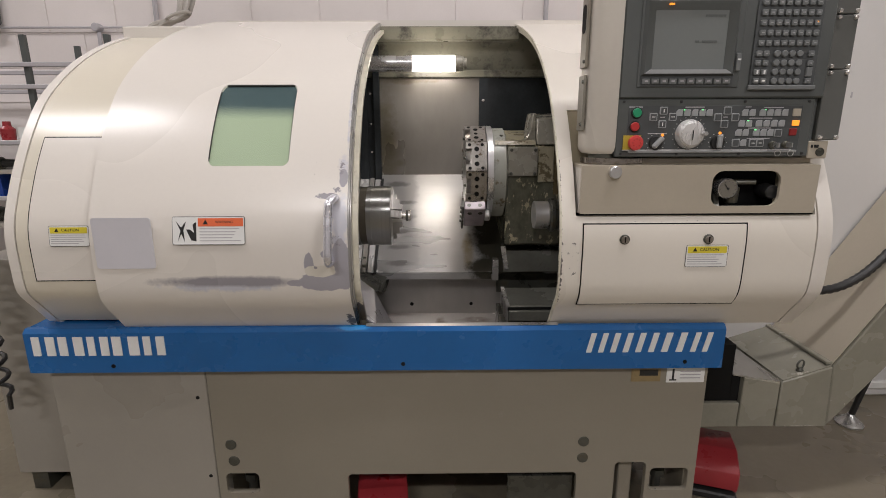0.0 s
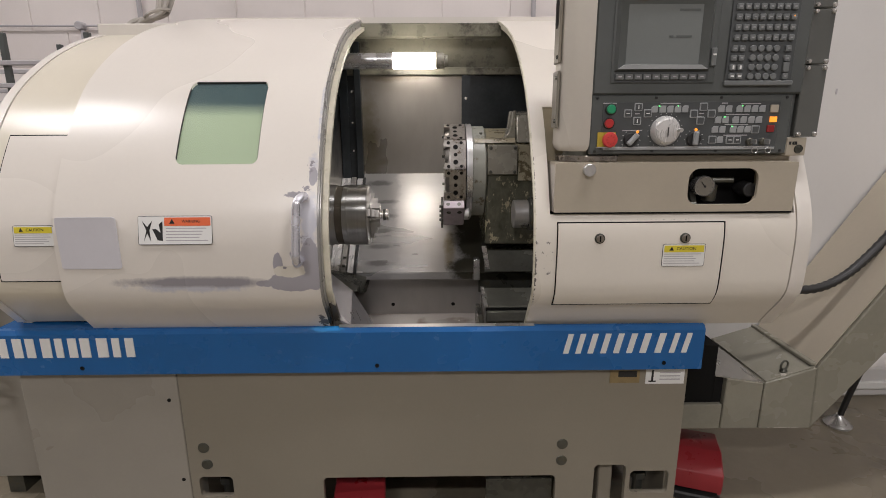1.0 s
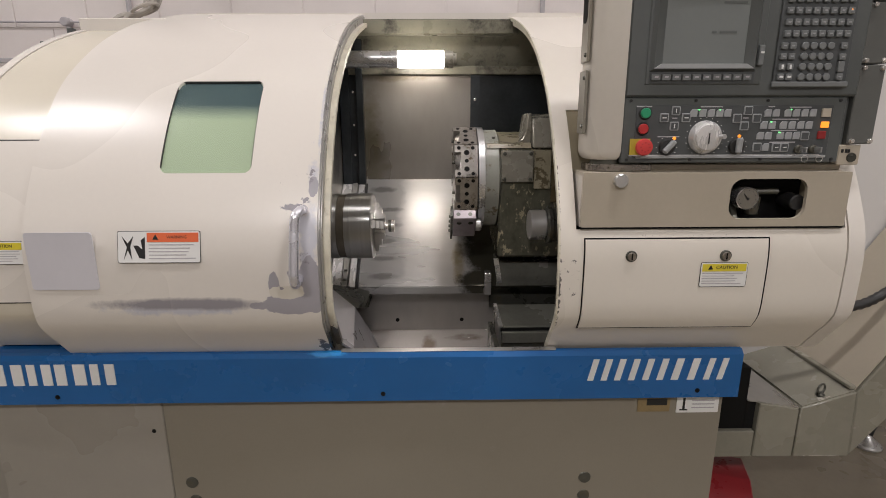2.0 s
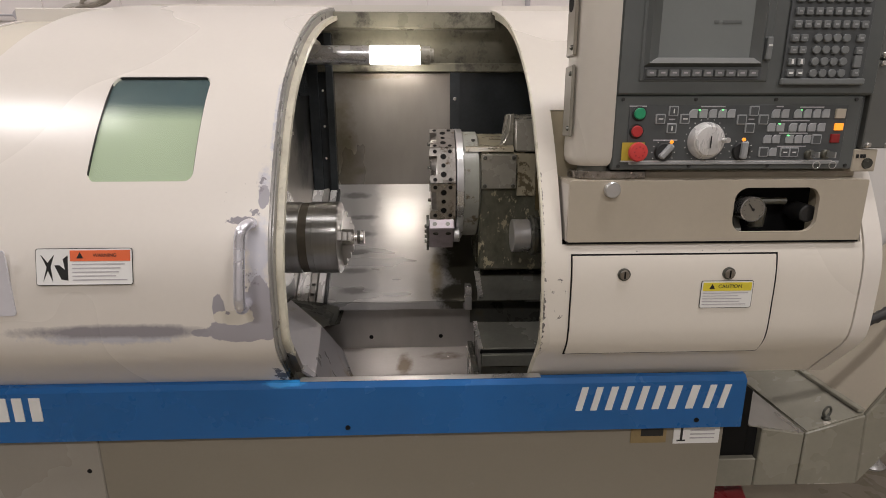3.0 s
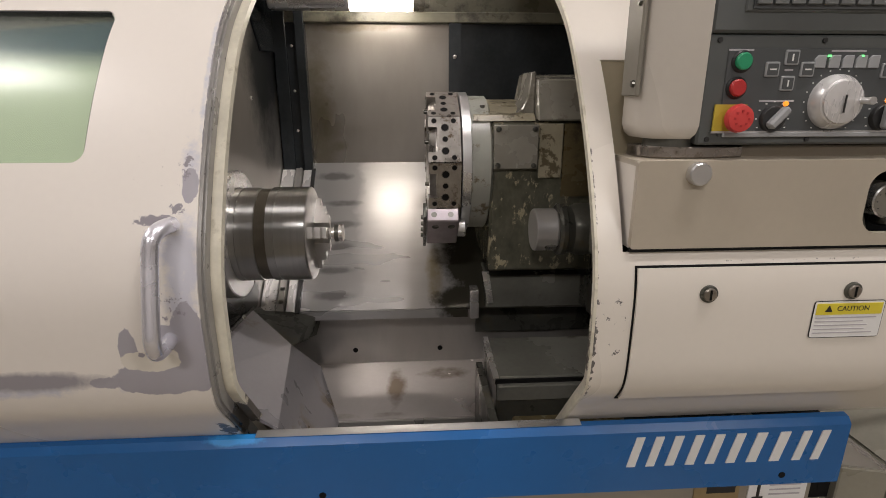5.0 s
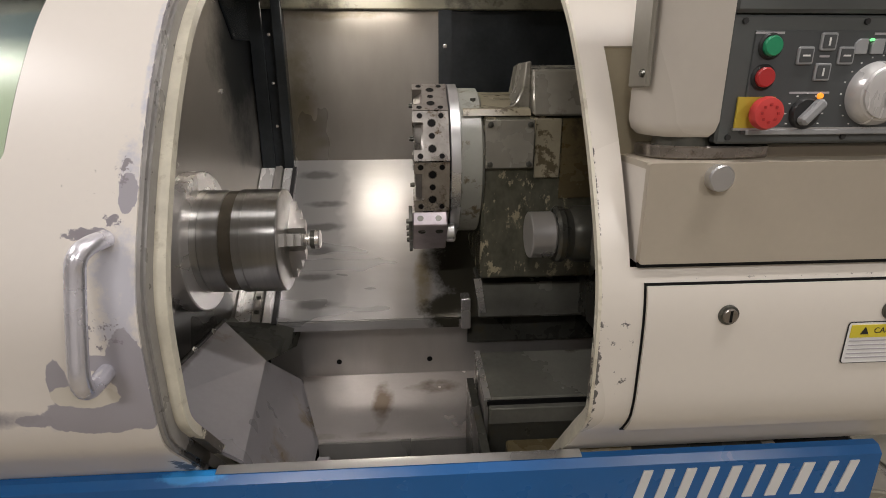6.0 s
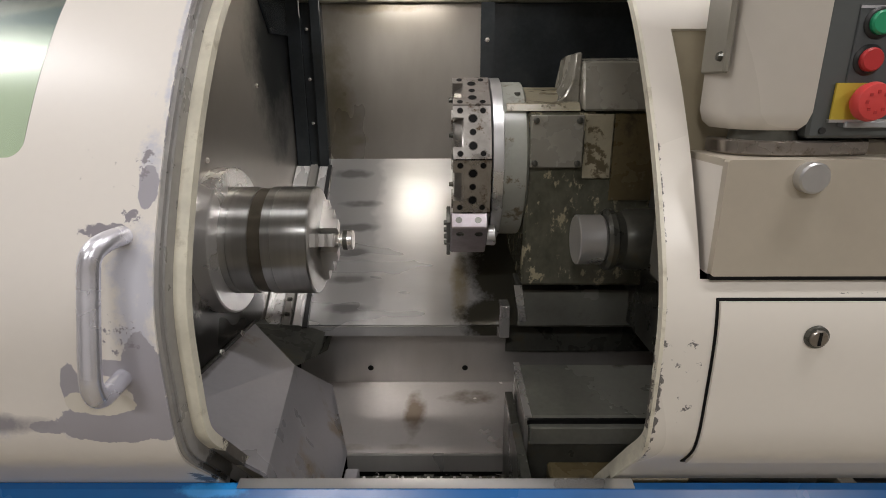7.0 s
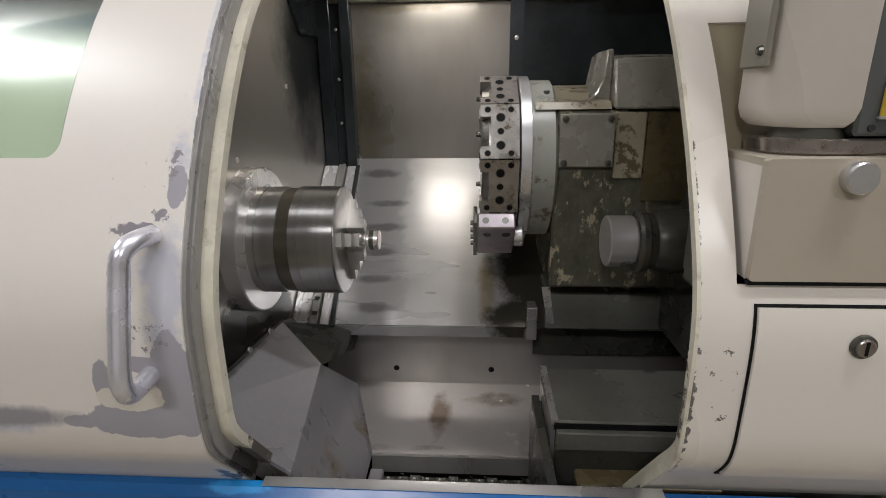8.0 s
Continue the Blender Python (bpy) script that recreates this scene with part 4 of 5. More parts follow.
part("tray_corner", facet([PA, (-0.255, 2.07, 0.80), (-0.13, 2.062, 0.70), PD]), M_DARK, machine)
part("tray_lip", tube([(-0.252, 1.52, 0.8795), (-0.2535, 1.725, 0.8595), (-0.255, 1.93, 0.8395)], 0.0045, 8), M_OIL, machine, "oily black folded lip")
for k in (0.25, 0.55, 0.8):
    part("screw", lathe([(0, 0.006), (0.005, 0.005), (0.007, 0.002)], (-0.252, 1.52 + 0.41 * k, 0.8825 - 0.04 * k), "x", 10), M_STEEL, machine)
part("oil_corner", facet([PD, (-0.13, 2.062, 0.70), (-0.10, 2.0635, 0.79), (-0.15, 1.99, 0.80), PA], 0.004), M_DARK, machine)
part("pan_floor", facet([(-0.13, 2.065, 0.603), (0.36, 2.065, 0.603), (0.36, 1.80, 0.590), (-0.045, 1.80, 0.588)]), M_PAN, machine, "stained steel chip pan floor with the turret's brown reflection painted in")
part("pan_front", box(-0.035, 0.33, 1.792, 1.80, 0.548, 0.589), M_SHEET, machine)
part("pan_post", box(-0.030, -0.002, 1.72, 1.755, 0.46, 0.588, bev=0.003), M_TRAY, machine)
belt = part("chip_belt", box(-0.04, 0.36, 1.55, 1.79, 0.52, 0.538), M_DARK, machine, "oily hinged chip belt")
for k in range(12):
    bx = -0.005 + k * 0.027
    part("belt_link", box(bx, bx + 0.023, 1.735, 1.775, 0.538, 0.549 + 0.004 * (k % 3), bev=0.002), M_DARK, belt)
    part("belt_pin", lathe([(0.0, 0.003), (0.016, 0.003)], (bx + 0.0115, 1.755, 0.549), "z", 8), M_ALU, belt)
part("pan_wall", box(0.30, 0.315, 1.50, 1.80, 0.45, 0.74), M_DARK, machine)

# loose swarf
bm = bmesh.new()
rng = random.Random(9)
for k in range(90):
    where = (0, 2)[k % 2]
    if where == 0:
        p = Vector((rng.uniform(-0.03, 0.31), rng.uniform(1.72, 1.785), 0.548))
    else:
        p = Vector((rng.uniform(-0.25, -0.19), 0, 0))
        p.y, p.z = slant(rng.uniform(-0.015, 0.06), 0.013)
    a, r = rng.uniform(0, 6.28), rng.uniform(0.002, 0.006)
    pts = [p + Vector((r * math.cos(a + t) + 0.001 * t, r * math.sin(a + t), 0.0012 * t)) for t in (0, 0.9, 1.8, 2.7)]
    add_tube(bm, [tuple(q) for q in pts], 0.0007, 4)
solid("swarf", bm, M_STEEL, "fine curled steel swarf lying in the chip pan", "swarf", kind="stuff")

# spindle, chuck, part
AX_Y, AX_Z = 1.83, 1.059
part("spindle_flange", lathe([(-0.01, 0.141), (0.029, 0.141), (0.031, 0.138), (0.0315, 0.02)], (-0.256, AX_Y, AX_Z), "x", 48), M_FLANGE, machine, "bright round spindle flange")
chuck = part("chuck", lathe([(0.0, 0.101), (0.006, 0.1035), (0.050, 0.1035), (0.0505, 0.1022), (0.0525, 0.1022), (0.053, 0.1035), (0.088, 0.1035), (0.0885, 0.1005),
                             (0.112, 0.1005), (0.1125, 0.104), (0.1285, 0.104), (0.129, 0.1032), (0.1305, 0.1032), (0.131, 0.104), (0.192, 0.104), (0.1940, 0.1020)],
                            (-0.262, AX_Y, AX_Z), "x", 72), M_CHUCK, machine, "polished steel three-jaw chuck")
part("chuck_face", lathe([(0.1900, 0.1012), (0.1945, 0.1008), (0.1955, 0.094), (0.1938, 0.03), (0.1938, 0.013)], (-0.262, AX_Y, AX_Z), "x", 72), M_SHEET, chuck, "bright turned chuck face")
part("groove_band", lathe([(0.0887, 0.1008), (0.1118, 0.1008)], (-0.262, AX_Y, AX_Z), "x", 72), M_GROOVE, chuck, "oil-browned groove")
for k in range(3):
    turn = Matrix.Translation((0, AX_Y, AX_Z)) @ pose(0, 0, 0, 120 * k + 75, 0, 0)
    bm = bmesh.new()
    add_poly(bm, [(-0.072, 0.020), (-0.072, 0.086), (-0.056, 0.086), (-0.056, 0.064), (-0.044, 0.064), (-0.044, 0.042), (-0.034, 0.042), (-0.034, 0.020)], "y", -0.012, 0.012)
    bmesh.ops.transform(bm, matrix=turn, verts=bm.verts)
    part("jaw", bm, M_SHEET, chuck, "stepped steel chuck jaw")
bar = part("turned_bar", lathe([(-0.10, 0.0125), (-0.022, 0.0125), (-0.0215, 0.0195), (-0.004, 0.0195), (-0.002, 0.018)], (0, AX_Y, AX_Z), "x", 28), M_STEEL, machine, "turned steel bar in the chuck")
part("collar", lathe([(-0.0205, 0.0199), (-0.012, 0.0199)], (0, AX_Y, AX_Z), "x", 28), M_DARK, bar)

# turret
TY, TZ, TR = 2.046, 1.187, 0.181
turret = part("turret", lathe([(0.196, 0.05), (0.196, 0.155), (0.21, 0.165), (0.262, 0.168), (0.27, 0.15)], (0, TY, TZ), "x", 40), M_TURRET, machine, "ten-sided steel tool turret with bolt holes")
APO = TR * math.cos(radians(18))
for k in range(10):
    centre_a = 7.1 + 18 + 36 * k
    bm = bmesh.new()
    half = TR * math.sin(radians(18)) - 0.0015
    # local frame: x along the axis, y across the face, z outwards
    add_poly(bm, [(0.193, -half), (0.193, -0.030), (0.214, -0.030), (0.214, 0.030), (0.193, 0.030), (0.193, half), (0.268, half), (0.268, -half)], "z", -0.03, 0.0)
    for hx, hy, hr in ((0.207, -0.044, 0.0055), (0.207, 0.044, 0.0055), (0.252, -0.044, 0.0055), (0.252, 0.044, 0.0055), (0.232, -0.028, 0.008), (0.232, 0.0, 0.006), (0.232, 0.028, 0.008)):
        add_lathe(bm, [(-0.004, hr * 1.0), (0.0006, hr)], (hx, hy, 0.0), "z", 12, 1)
        add_lathe(bm, [(-0.004, hr * 1.22), (0.0003, hr * 1.22)], (hx, hy, 0.0), "z", 12, 2)
    # -y is towards the operator: outwards turns from it
    m = Matrix.Translation((0, TY, TZ)) @ pose(0, 0, 0, 90 - centre_a, 0, 0) @ Matrix.Translation((0, 0, APO))
    bmesh.ops.transform(bm, matrix=m, verts=bm.verts)
    part("tool_station", bm, [M_TURRET, M_BLACK, M_RIM], turret)
m = Matrix.Translation((0, TY, TZ)) @ pose(0, 0, 0, 90 + 47, 0, 0) @ Matrix.Translation((0, 0, APO))
bm = bmesh.new()
add_box(bm, 0.188, 0.264, -0.056, 0.058, 0.0, 0.036, bev=0.003)
for hx, hy in ((0.208, 0.032), (0.246, 0.032)):
    add_lathe(bm, [(0.0, 0.0085), (0.0367, 0.0085)], (hx, hy, 0), "z", 14, 1)
for hx in (0.205, 0.244):
    add_lathe(bm, [(0.0, 0.007), (0.0587, 0.007)], (hx, 0.0, 0.018), "y", 14, 1)
bmesh.ops.transform(bm, matrix=m, verts=bm.verts)
part("tool_block", bm, [M_BLOCK, M_DARK], turret, "greyish steel tool block bolted to the turret")
bm = lathe([(0.264, 0.021), (0.280, 0.0215), (0.283, 0.018)], (0, 0.0, 0.022), "x", 24)
bmesh.ops.transform(bm, matrix=m, verts=bm.verts)
part("tool_holder", bm, M_ALU, turret)
bm = bmesh.new()
add_box(bm, 0.180, 0.188, -0.10, 0.05, -0.02, 0.02, bev=0.001)
for hy in (-0.06, -0.03, 0.0, 0.03):
    add_lathe(bm, [(0.174, 0.005), (0.18, 0.006)], (0, hy, 0.008), "x", 10)
bmesh.ops.transform(bm, matrix=m, verts=bm.verts)
part("clamp_plate", bm, M_DARK, turret)
for a, r in ((25, 0.155), (-11, 0.155), (61, 0.15)):
    c = (0.192, TY - r * math.cos(radians(a)), TZ + r * math.sin(radians(a)))
    part("clamp_screw", lathe([(-0.007, 0.0045), (0.002, 0.0055)], c, "x", 12), M_DARK, turret)
part("bright_ring", lathe([(0.270, 0.17), (0.272, 0.177), (0.292, 0.177), (0.294, 0.172)], (0, TY, TZ), "x", 56), M_ALU, turret, "bright machined ring")
part("turret_neck", lathe([(0.294, 0.168), (0.338, 0.168), (0.345, 0.155)], (0, TY, TZ), "x", 48), M_GCYL, turret, "grey-green painted neck")

# turret housing
housing = part("turret_housing", box(0.342, 0.86, 1.915, 2.33, 0.93, 1.297, bev=0.006), M_MOTTLE, machine, "oil-stained housing with flaked paint")
plate = part("cover_plate", box(0.346, 0.452, 1.903, 1.9155, 1.188, 1.291, bev=0.002), M_DPLATE, housing, "dark grey cover plate with four screws")
for sx in (0.357, 0.442):
    for sz in (1.197, 1.281):
        part("screw", lathe([(-0.006, 0.003), (-0.005, 0.006), (0, 0.0065)], (sx, 1.903, sz), "y", 10), M_DARK, housing)
part("side_face", box(0.456, 0.512, 1.909, 1.9155, 1.165, 1.293, bev=0.002), M_FLAKE, housing, "flaked cream painted strip")
part("oil_browned_face", box(0.514, 0.70, 1.911, 1.9155, 1.12, 1.293), M_AMBER, housing)
part("top_ledge", prism([(1.915, 1.2985), (1.925, 1.312), (2.08, 1.340), (2.2, 1.345), (2.2, 1.2985)], "x", 0.300, 0.445), M_FLAKE, housing, "chipped cream ledge")
part("gusset", prism([(0.398, 1.312), (0.418, 1.326), (0.431, 1.352), (0.436, 1.408), (0.4485, 1.410), (0.4485, 1.312)], "y", 1.945, 2.06, 0.003), M_DPLATE, housing)
part("motor_box", prism([(1.905, 1.2985), (1.935, 1.392), (2.15, 1.41), (2.25, 1.2985)], "x", 0.449, 0.86, 0.004), M_DPLATE, housing, "dark grey box on the housing")
part("screw", lathe([(0, 0.007), (0.008, 0.006)], (0.325, 1.96, 1.326), "z", 10), M_DARK, housing)
saddle = part("saddle", box(0.347, 0.80, 1.972, 2.25, 0.805, 0.896, bev=0.004), M_OILY, machine, "dark oily saddle block")
part("saddle_bracket", box(0.306, 0.330, 1.985, 2.03, 0.770, 0.852, bev=0.002), M_FLANGE, machine)
# bright strip stands for the light caught by the saddle's left edge
part("edge_plate", prism([(0.334, 0.911), (0.352, 0.911), (0.366, 0.822), (0.350, 0.822)], "y", 1.9665, 1.9705), M_FLANGE, saddle, "pale strip standing for the saddle's lit edge")
# dark plate added below the saddle to stand for the shade there
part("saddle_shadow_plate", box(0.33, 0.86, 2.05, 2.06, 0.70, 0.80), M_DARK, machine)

# tailstock
tail = part("tailstock", lathe([(0.482, 0.055), (0.488, 0.060), (0.498, 0.060), (0.502, 0.055), (0.515, 0.053), (0.53, 0.060), (0.84, 0.062)], (0, AX_Y, AX_Z), "x", 40), M_DARK, machine, "dark oily tailstock quill")
part("quill_cap", lathe([(0.430, 0.046), (0.432, 0.0485), (0.478, 0.0485), (0.482, 0.045)], (0, AX_Y, AX_Z), "x", 40), M_FLANGE, tail, "bare aluminium end cap")
part("tailstock_body", box(0.60, 0.86, 1.72, 2.1, 0.80, 1.16, bev=0.02), M_DARK, machine)

# lower way covers
wc = part("lower_cover", prism([(1.815, 0.795), (1.815, 0.70), (1.652, 0.70), (1.652, 0.783)], "x", 0.320, 0.86, 0.003), M_OILY, machine, "oil-filmed steel lower way cover")
# highlight along the lower cover's left edge, put in as a strip
part("edge_plate", facet([(0.318, 1.818, 0.7975), (0.330, 1.818, 0.7975), (0.330, 1.650, 0.7855), (0.318, 1.650, 0.7855)], 0.004), M_FLANGE, wc)
part("end_face", box(0.3175, 0.3245, 1.648, 1.80, 0.55, 0.78), M_SHEET, machine)
part("cover_step", box(0.326, 0.86, 1.636, 1.66, 0.735, 0.770, bev=0.002), M_OILY, machine)
part("cover_slot", box(0.322, 0.86, 1.648, 1.70, 0.768, 0.779), M_BLACK, machine)
part("lower_block", box(0.325, 0.86, 1.645, 1.80, 0.45, 0.733, bev=0.003), M_DARK, machine)
part("yellow_block", box(0.36, 0.60, 1.60, 1.644, 0.58, 0.695, bev=0.004), M_AMBER, machine, "dirty oil-browned block")

# work lamp
lamp = thing("work_lamp", (0, 2.25, 1.61), "tubular machine work lamp, lit", "work lamp")
part("lamp_body", lathe([(-0.225, 0.028), (-0.222, 0.031), (-0.008, 0.031), (-0.006, 0.029)], (0, 2.25, 1.61), "x", 28), M_ALU, lamp)
part("lit_tube", lathe([(-0.006, 0.0315), (0.165, 0.0315)], (0, 2.25, 1.61), "x", 28), M_TUBE, lamp, "glowing lamp tube")
part("lamp_end", lathe([(0.168, 0.031), (0.198, 0.030), (0.200, 0.022), (0.212, 0.022)], (0, 2.25, 1.61), "x", 28), M_DPLATE, lamp)
for bx in (-0.19, 0.19):
    part("lamp_bracket", box(bx - 0.01, bx + 0.01, 2.25, 2.415, 1.60, 1.62), M_ALU, lamp)

# ---- control pendant ----
pend = thing("control_pendant", (0.8, 1.5, 1.275), "grey and cream control pendant with screen and keyboard", "control panel")
FY = 1.400
col_pts = curve_pts([(0.556, 1.393), (0.524, 1.394), (0.501, 1.402), (0.485, 1.425), (0.480, 1.46), (0.480, 1.48)], 4) + [(0.556, 1.48)]
bm = bmesh.new()
levels = [(1.296, 0.012), (1.303, 0.004), (1.315, 0.0), (1.80, 0.0)]
rings = []
for z, inset in levels:
    cx, cy = 0.53, 1.45
    rings.append([bm.verts.new((x + (cx - x) * inset / 0.06, y + (cy - y) * inset / 0.06, z)) for x, y in col_pts])
bm.faces.new(rings[0])
bm.faces.new(rings[-1][::-1])
for r0, r1 in zip(rings, rings[1:]):
    for i in range(len(r0)):
        j = (i + 1) % len(r0)
        bm.faces.new((r0[i], r1[i], r1[j], r0[j]))
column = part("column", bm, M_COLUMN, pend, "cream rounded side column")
sp = part("side_plate", box(0.4735, 0.4805, 1.425, 1.478, 1.355, 1.497, bev=0.002), M_OLIVE, column, "brown-grey hinge plate")
sp = part("side_plate", box(0.4735, 0.4805, 1.425, 1.478, 1.515, 1.70, bev=0.002), M_GREY, column)
for z in (1.372, 1.48, 1.53, 1.69):
    part("screw", lathe([(-0.004, 0.004), (0.0, 0.0055)], (0.4735, 1.435, z), "x", 10), M_DARK, column)
part("slot", prism(rrect(1.438, 1.470, 1.60, 1.67, 0.015), "x", 0.4725, 0.4738), M_BLACK, column)
part("body", box(0.557, 1.085, 1.412, 1.475, 1.288, 1.80, bev=0.004), M_PANEL, pend)
low = part("operation_panel", box(0.557, 1.068, FY - 0.002, 1.414, 1.288, 1.435, bev=0.003), M_PANEL, pend, "dark grey operating panel with buttons and dials")
part("panel_face", box(0.586, 1.038, FY - 0.004, FY - 0.001, 1.300, 1.418, bev=0.001), M_PANEL2, low)
part("lower_lip", box(0.575, 1.020, FY - 0.006, FY - 0.002, 1.3045, 1.3075), M_ALU, low)
for sx in (0.572, 0.72, 0.885, 1.052):
    for sz in (1.296, 1.428):
        part("panel_screw", lathe([(-0.002, 0.0035), (0.001, 0.004)], (sx, FY - 0.002, sz), "y", 8), M_RUBBER, low)
part("panel_ledge", box(0.592, 1.034, FY - 0.0075, FY - 0.0035, 1.299, 1.3055, bev=0.001), M_LKEY, low, "pale grey lower ledge")
up = part("screen_unit", box(0.557, 1.085, FY - 0.006, 1.414, 1.4365, 1.80, bev=0.004), M_PANEL, pend, "dark grey screen unit with keyboard")


def px(u):
    """Across the operating panel, 0 at its left edge, 1 at its right."""
    return 0.557 + u * 0.511


def pz(v):
    return 1.435 - v * 0.147


# push buttons and dials
def push(u, v, r, material, label, deep=0.012):
    b = part("push_button", lathe([(-deep, r * 0.86), (-deep + 0.002, r), (-0.004, r)], (px(u), FY, pz(v)), "y", 24), material, low, label)
    part("ring", lathe([(-0.007, r * 1.12), (-0.005, r * 1.3), (-0.002, r * 1.35)], (px(u), FY, pz(v)), "y", 24), M_RUBBER, b)
    return b


push(0.096, 0.235, 0.0115, M_GREEN, "green start button")
push(0.090, 0.47, 0.0115, M_RED, "red stop button")
part("yellow_plate", box(px(0.038), px(0.128), FY - 0.0055, FY - 0.003, pz(0.885), pz(0.62)), M_YPLATE, low, "yellow emergency stop plate")
es = part("emergency_stop", lathe([(-0.027, 0.012), (-0.026, 0.0175), (-0.020, 0.0195), (-0.015, 0.0185), (-0.012, 0.012), (-0.005, 0.012)], (px(0.092), FY, pz(0.745)), "y", 32), M_ESTOP, low, "red mushroom emergency stop")
for k in range(8):
    a = radians(45 * k)
    part("arrow_mark", box(px(0.092) + 0.010 * math.cos(a) - 0.0015, px(0.092) + 0.010 * math.cos(a) + 0.0015, FY - 0.0276, FY - 0.0266, pz(0.745) + 0.010 * math.sin(a) - 0.0015, pz(0.745) + 0.010 * math.sin(a) + 0.0015), M_RED, es)


def selector(u, v, turn):
    k = part("selector_knob", lathe([(-0.010, 0.0165), (-0.008, 0.018), (-0.003, 0.019)], (px(u), FY, pz(v)), "y", 28), M_RUBBER, low, "black selector knob with grey lever")
    bm = box(-0.006, 0.006, -0.022, -0.009, -0.015, 0.020, bev=0.003)
    bmesh.ops.transform(bm, matrix=Matrix.Translation((px(u), FY, pz(v))) @ pose(0, 0, 0, 0, turn, 0), verts=bm.verts)
    part("lever", bm, M_LKEY, k)
    for a in range(-60, 241, 30):
        q = radians(a)
        part("scale_mark", box(px(u) + 0.0235 * math.cos(q) - 0.0012, px(u) + 0.0235 * math.cos(q) + 0.0012, FY - 0.0048, FY - 0.0038, pz(v) + 0.0235 * math.sin(q) - 0.0007, pz(v) + 0.0235 * math.sin(q) + 0.0007), M_WHITE, low)


selector(0.206, 0.755, 42)
selector(0.523, 0.745, 2)
dial = part("handwheel", lathe([(-0.024, 0.026), (-0.0235, 0.0285), (-0.021, 0.0292), (-0.020, 0.0315), (-0.017, 0.0330), (-0.012, 0.0365), (-0.003, 0.0378)], (px(0.374), FY, pz(0.60)), "y", 48), M_STRIP, low, "silver pulse handwheel")
part("wheel_knob", lathe([(-0.042, 0.0045), (-0.041, 0.0055), (-0.022, 0.004)], (px(0.374) + 0.026, FY, pz(0.60) + 0.002), "y", 16), M_ALU, dial)
part("wheel_mark", box(px(0.374) - 0.001, px(0.374) + 0.001, FY - 0.0268, FY - 0.0255, pz(0.60) - 0.014, pz(0.60) + 0.010), M_INK, dial)
for k in range(20):
    a = radians(18 * k)
    part("scale_mark", box(px(0.374) + 0.0435 * math.cos(a) - 0.0008, px(0.374) + 0.0435 * math.cos(a) + 0.0008, FY - 0.0048, FY - 0.0038, pz(0.60) + 0.0435 * math.sin(a) - 0.0008, pz(0.60) + 0.0435 * math.sin(a) + 0.0008), M_WHITE, low)

key0 = part("panel_key", prism([(-0.008, -0.0085), (0.008, -0.0085), (0.008, 0.0085), (-0.003, 0.0085), (-0.008, 0.003)], "y", FY - 0.007, FY - 0.003, 0.0008), M_LKEY, low, "light grey panel key")
key0.location = (px(0.312), 0, pz(0.235))
led0 = part("led", lathe([(-0.0085, 0.0015), (-0.003, 0.0016)], (0, FY, 0), "y", 8), M_LEDG, low, "green light")
led0.location = (px(0.335), 0, pz(0.185))
sq0 = part("frame_key", prism(rrect(-0.010, 0.010, -0.010, 0.010, 0.002, 2), "y", FY - 0.0065, FY - 0.003, 0.0008), M_LKEY, low)
sq0.location = (px(0.232), 0, pz(0.20))
in0 = part("key_inset", prism(rrect(-0.0075, 0.0075, -0.0075, 0.0075, 0.001, 2), "y", FY - 0.0072, FY - 0.006), M_PANEL2, low)
in0.location = (px(0.232), 0, pz(0.20))
for u, v in [(0.352, 0.235), (0.390, 0.235), (0.428, 0.235), (0.464, 0.235), (0.645, 0.235), (0.682, 0.235), (0.735, 0.235), (0.773, 0.235), (0.811, 0.235), (0.848, 0.235),
             (0.634, 0.42), (0.671, 0.42), (0.722, 0.42), (0.761, 0.42), (0.800, 0.42), (0.838, 0.42),
             (0.624, 0.58), (0.660, 0.58), (0.715, 0.58), (0.751, 0.58), (0.787, 0.58), (0.654, 0.755)]:
    again(key0, px(u), 0, pz(v), low, "light grey panel key")
for u, v in [(0.427, 0.185), (0.746, 0.185), (0.665, 0.372), (0.708, 0.53)]:
    again(led0, px(u), 0, pz(v), low, "green light")
for u, v in [(0.182, 0.305), (0.280, 0.305), (0.230, 0.43), (0.556, 0.20), (0.510, 0.315), (0.598, 0.315), (0.546, 0.43), (0.827, 0.585), (0.616, 0.755), (0.704, 0.76), (0.741, 0.76)]:
    again(sq0, px(u), 0, pz(v), low)
    again(in0, px(u), 0, pz(v), low)
for u, v, w, h in [(0.232, 0.20, 0.002, 0.009), (0.230, 0.43, 0.002, 0.009), (0.182, 0.305, 0.009, 0.002), (0.280, 0.305, 0.009, 0.002), (0.704, 0.76, 0.008, 0.002), (0.741, 0.76, 0.008, 0.002)]:
    part("key_mark", box(px(u) - w / 2, px(u) + w / 2, FY - 0.0078, FY - 0.007, pz(v) - h / 2, pz(v) + h / 2), M_WHITE, low)
for u, v, w in [(0.09, 0.135, 0.035), (0.39, 0.14, 0.05), (0.66, 0.14, 0.015), (0.79, 0.15, 0.05), (0.23, 0.31, 0.012), (0.21, 0.59, 0.05), (0.55, 0.31, 0.012), (0.73, 0.33, 0.06), (0.73, 0.50, 0.06), (0.73, 0.68, 0.06)]:
    part("text_bar", box(px(u) - w / 2, px(u) + w / 2, FY - 0.0046, FY - 0.0038, pz(v) - 0.0012, pz(v) + 0.0012), M_GREYTXT, low)
part("indicator_lamp", box(px(0.888), px(0.928), FY - 0.008, FY - 0.003, pz(0.30), pz(0.17), bev=0.001), M_TAN, low, "unlit beige indicator")
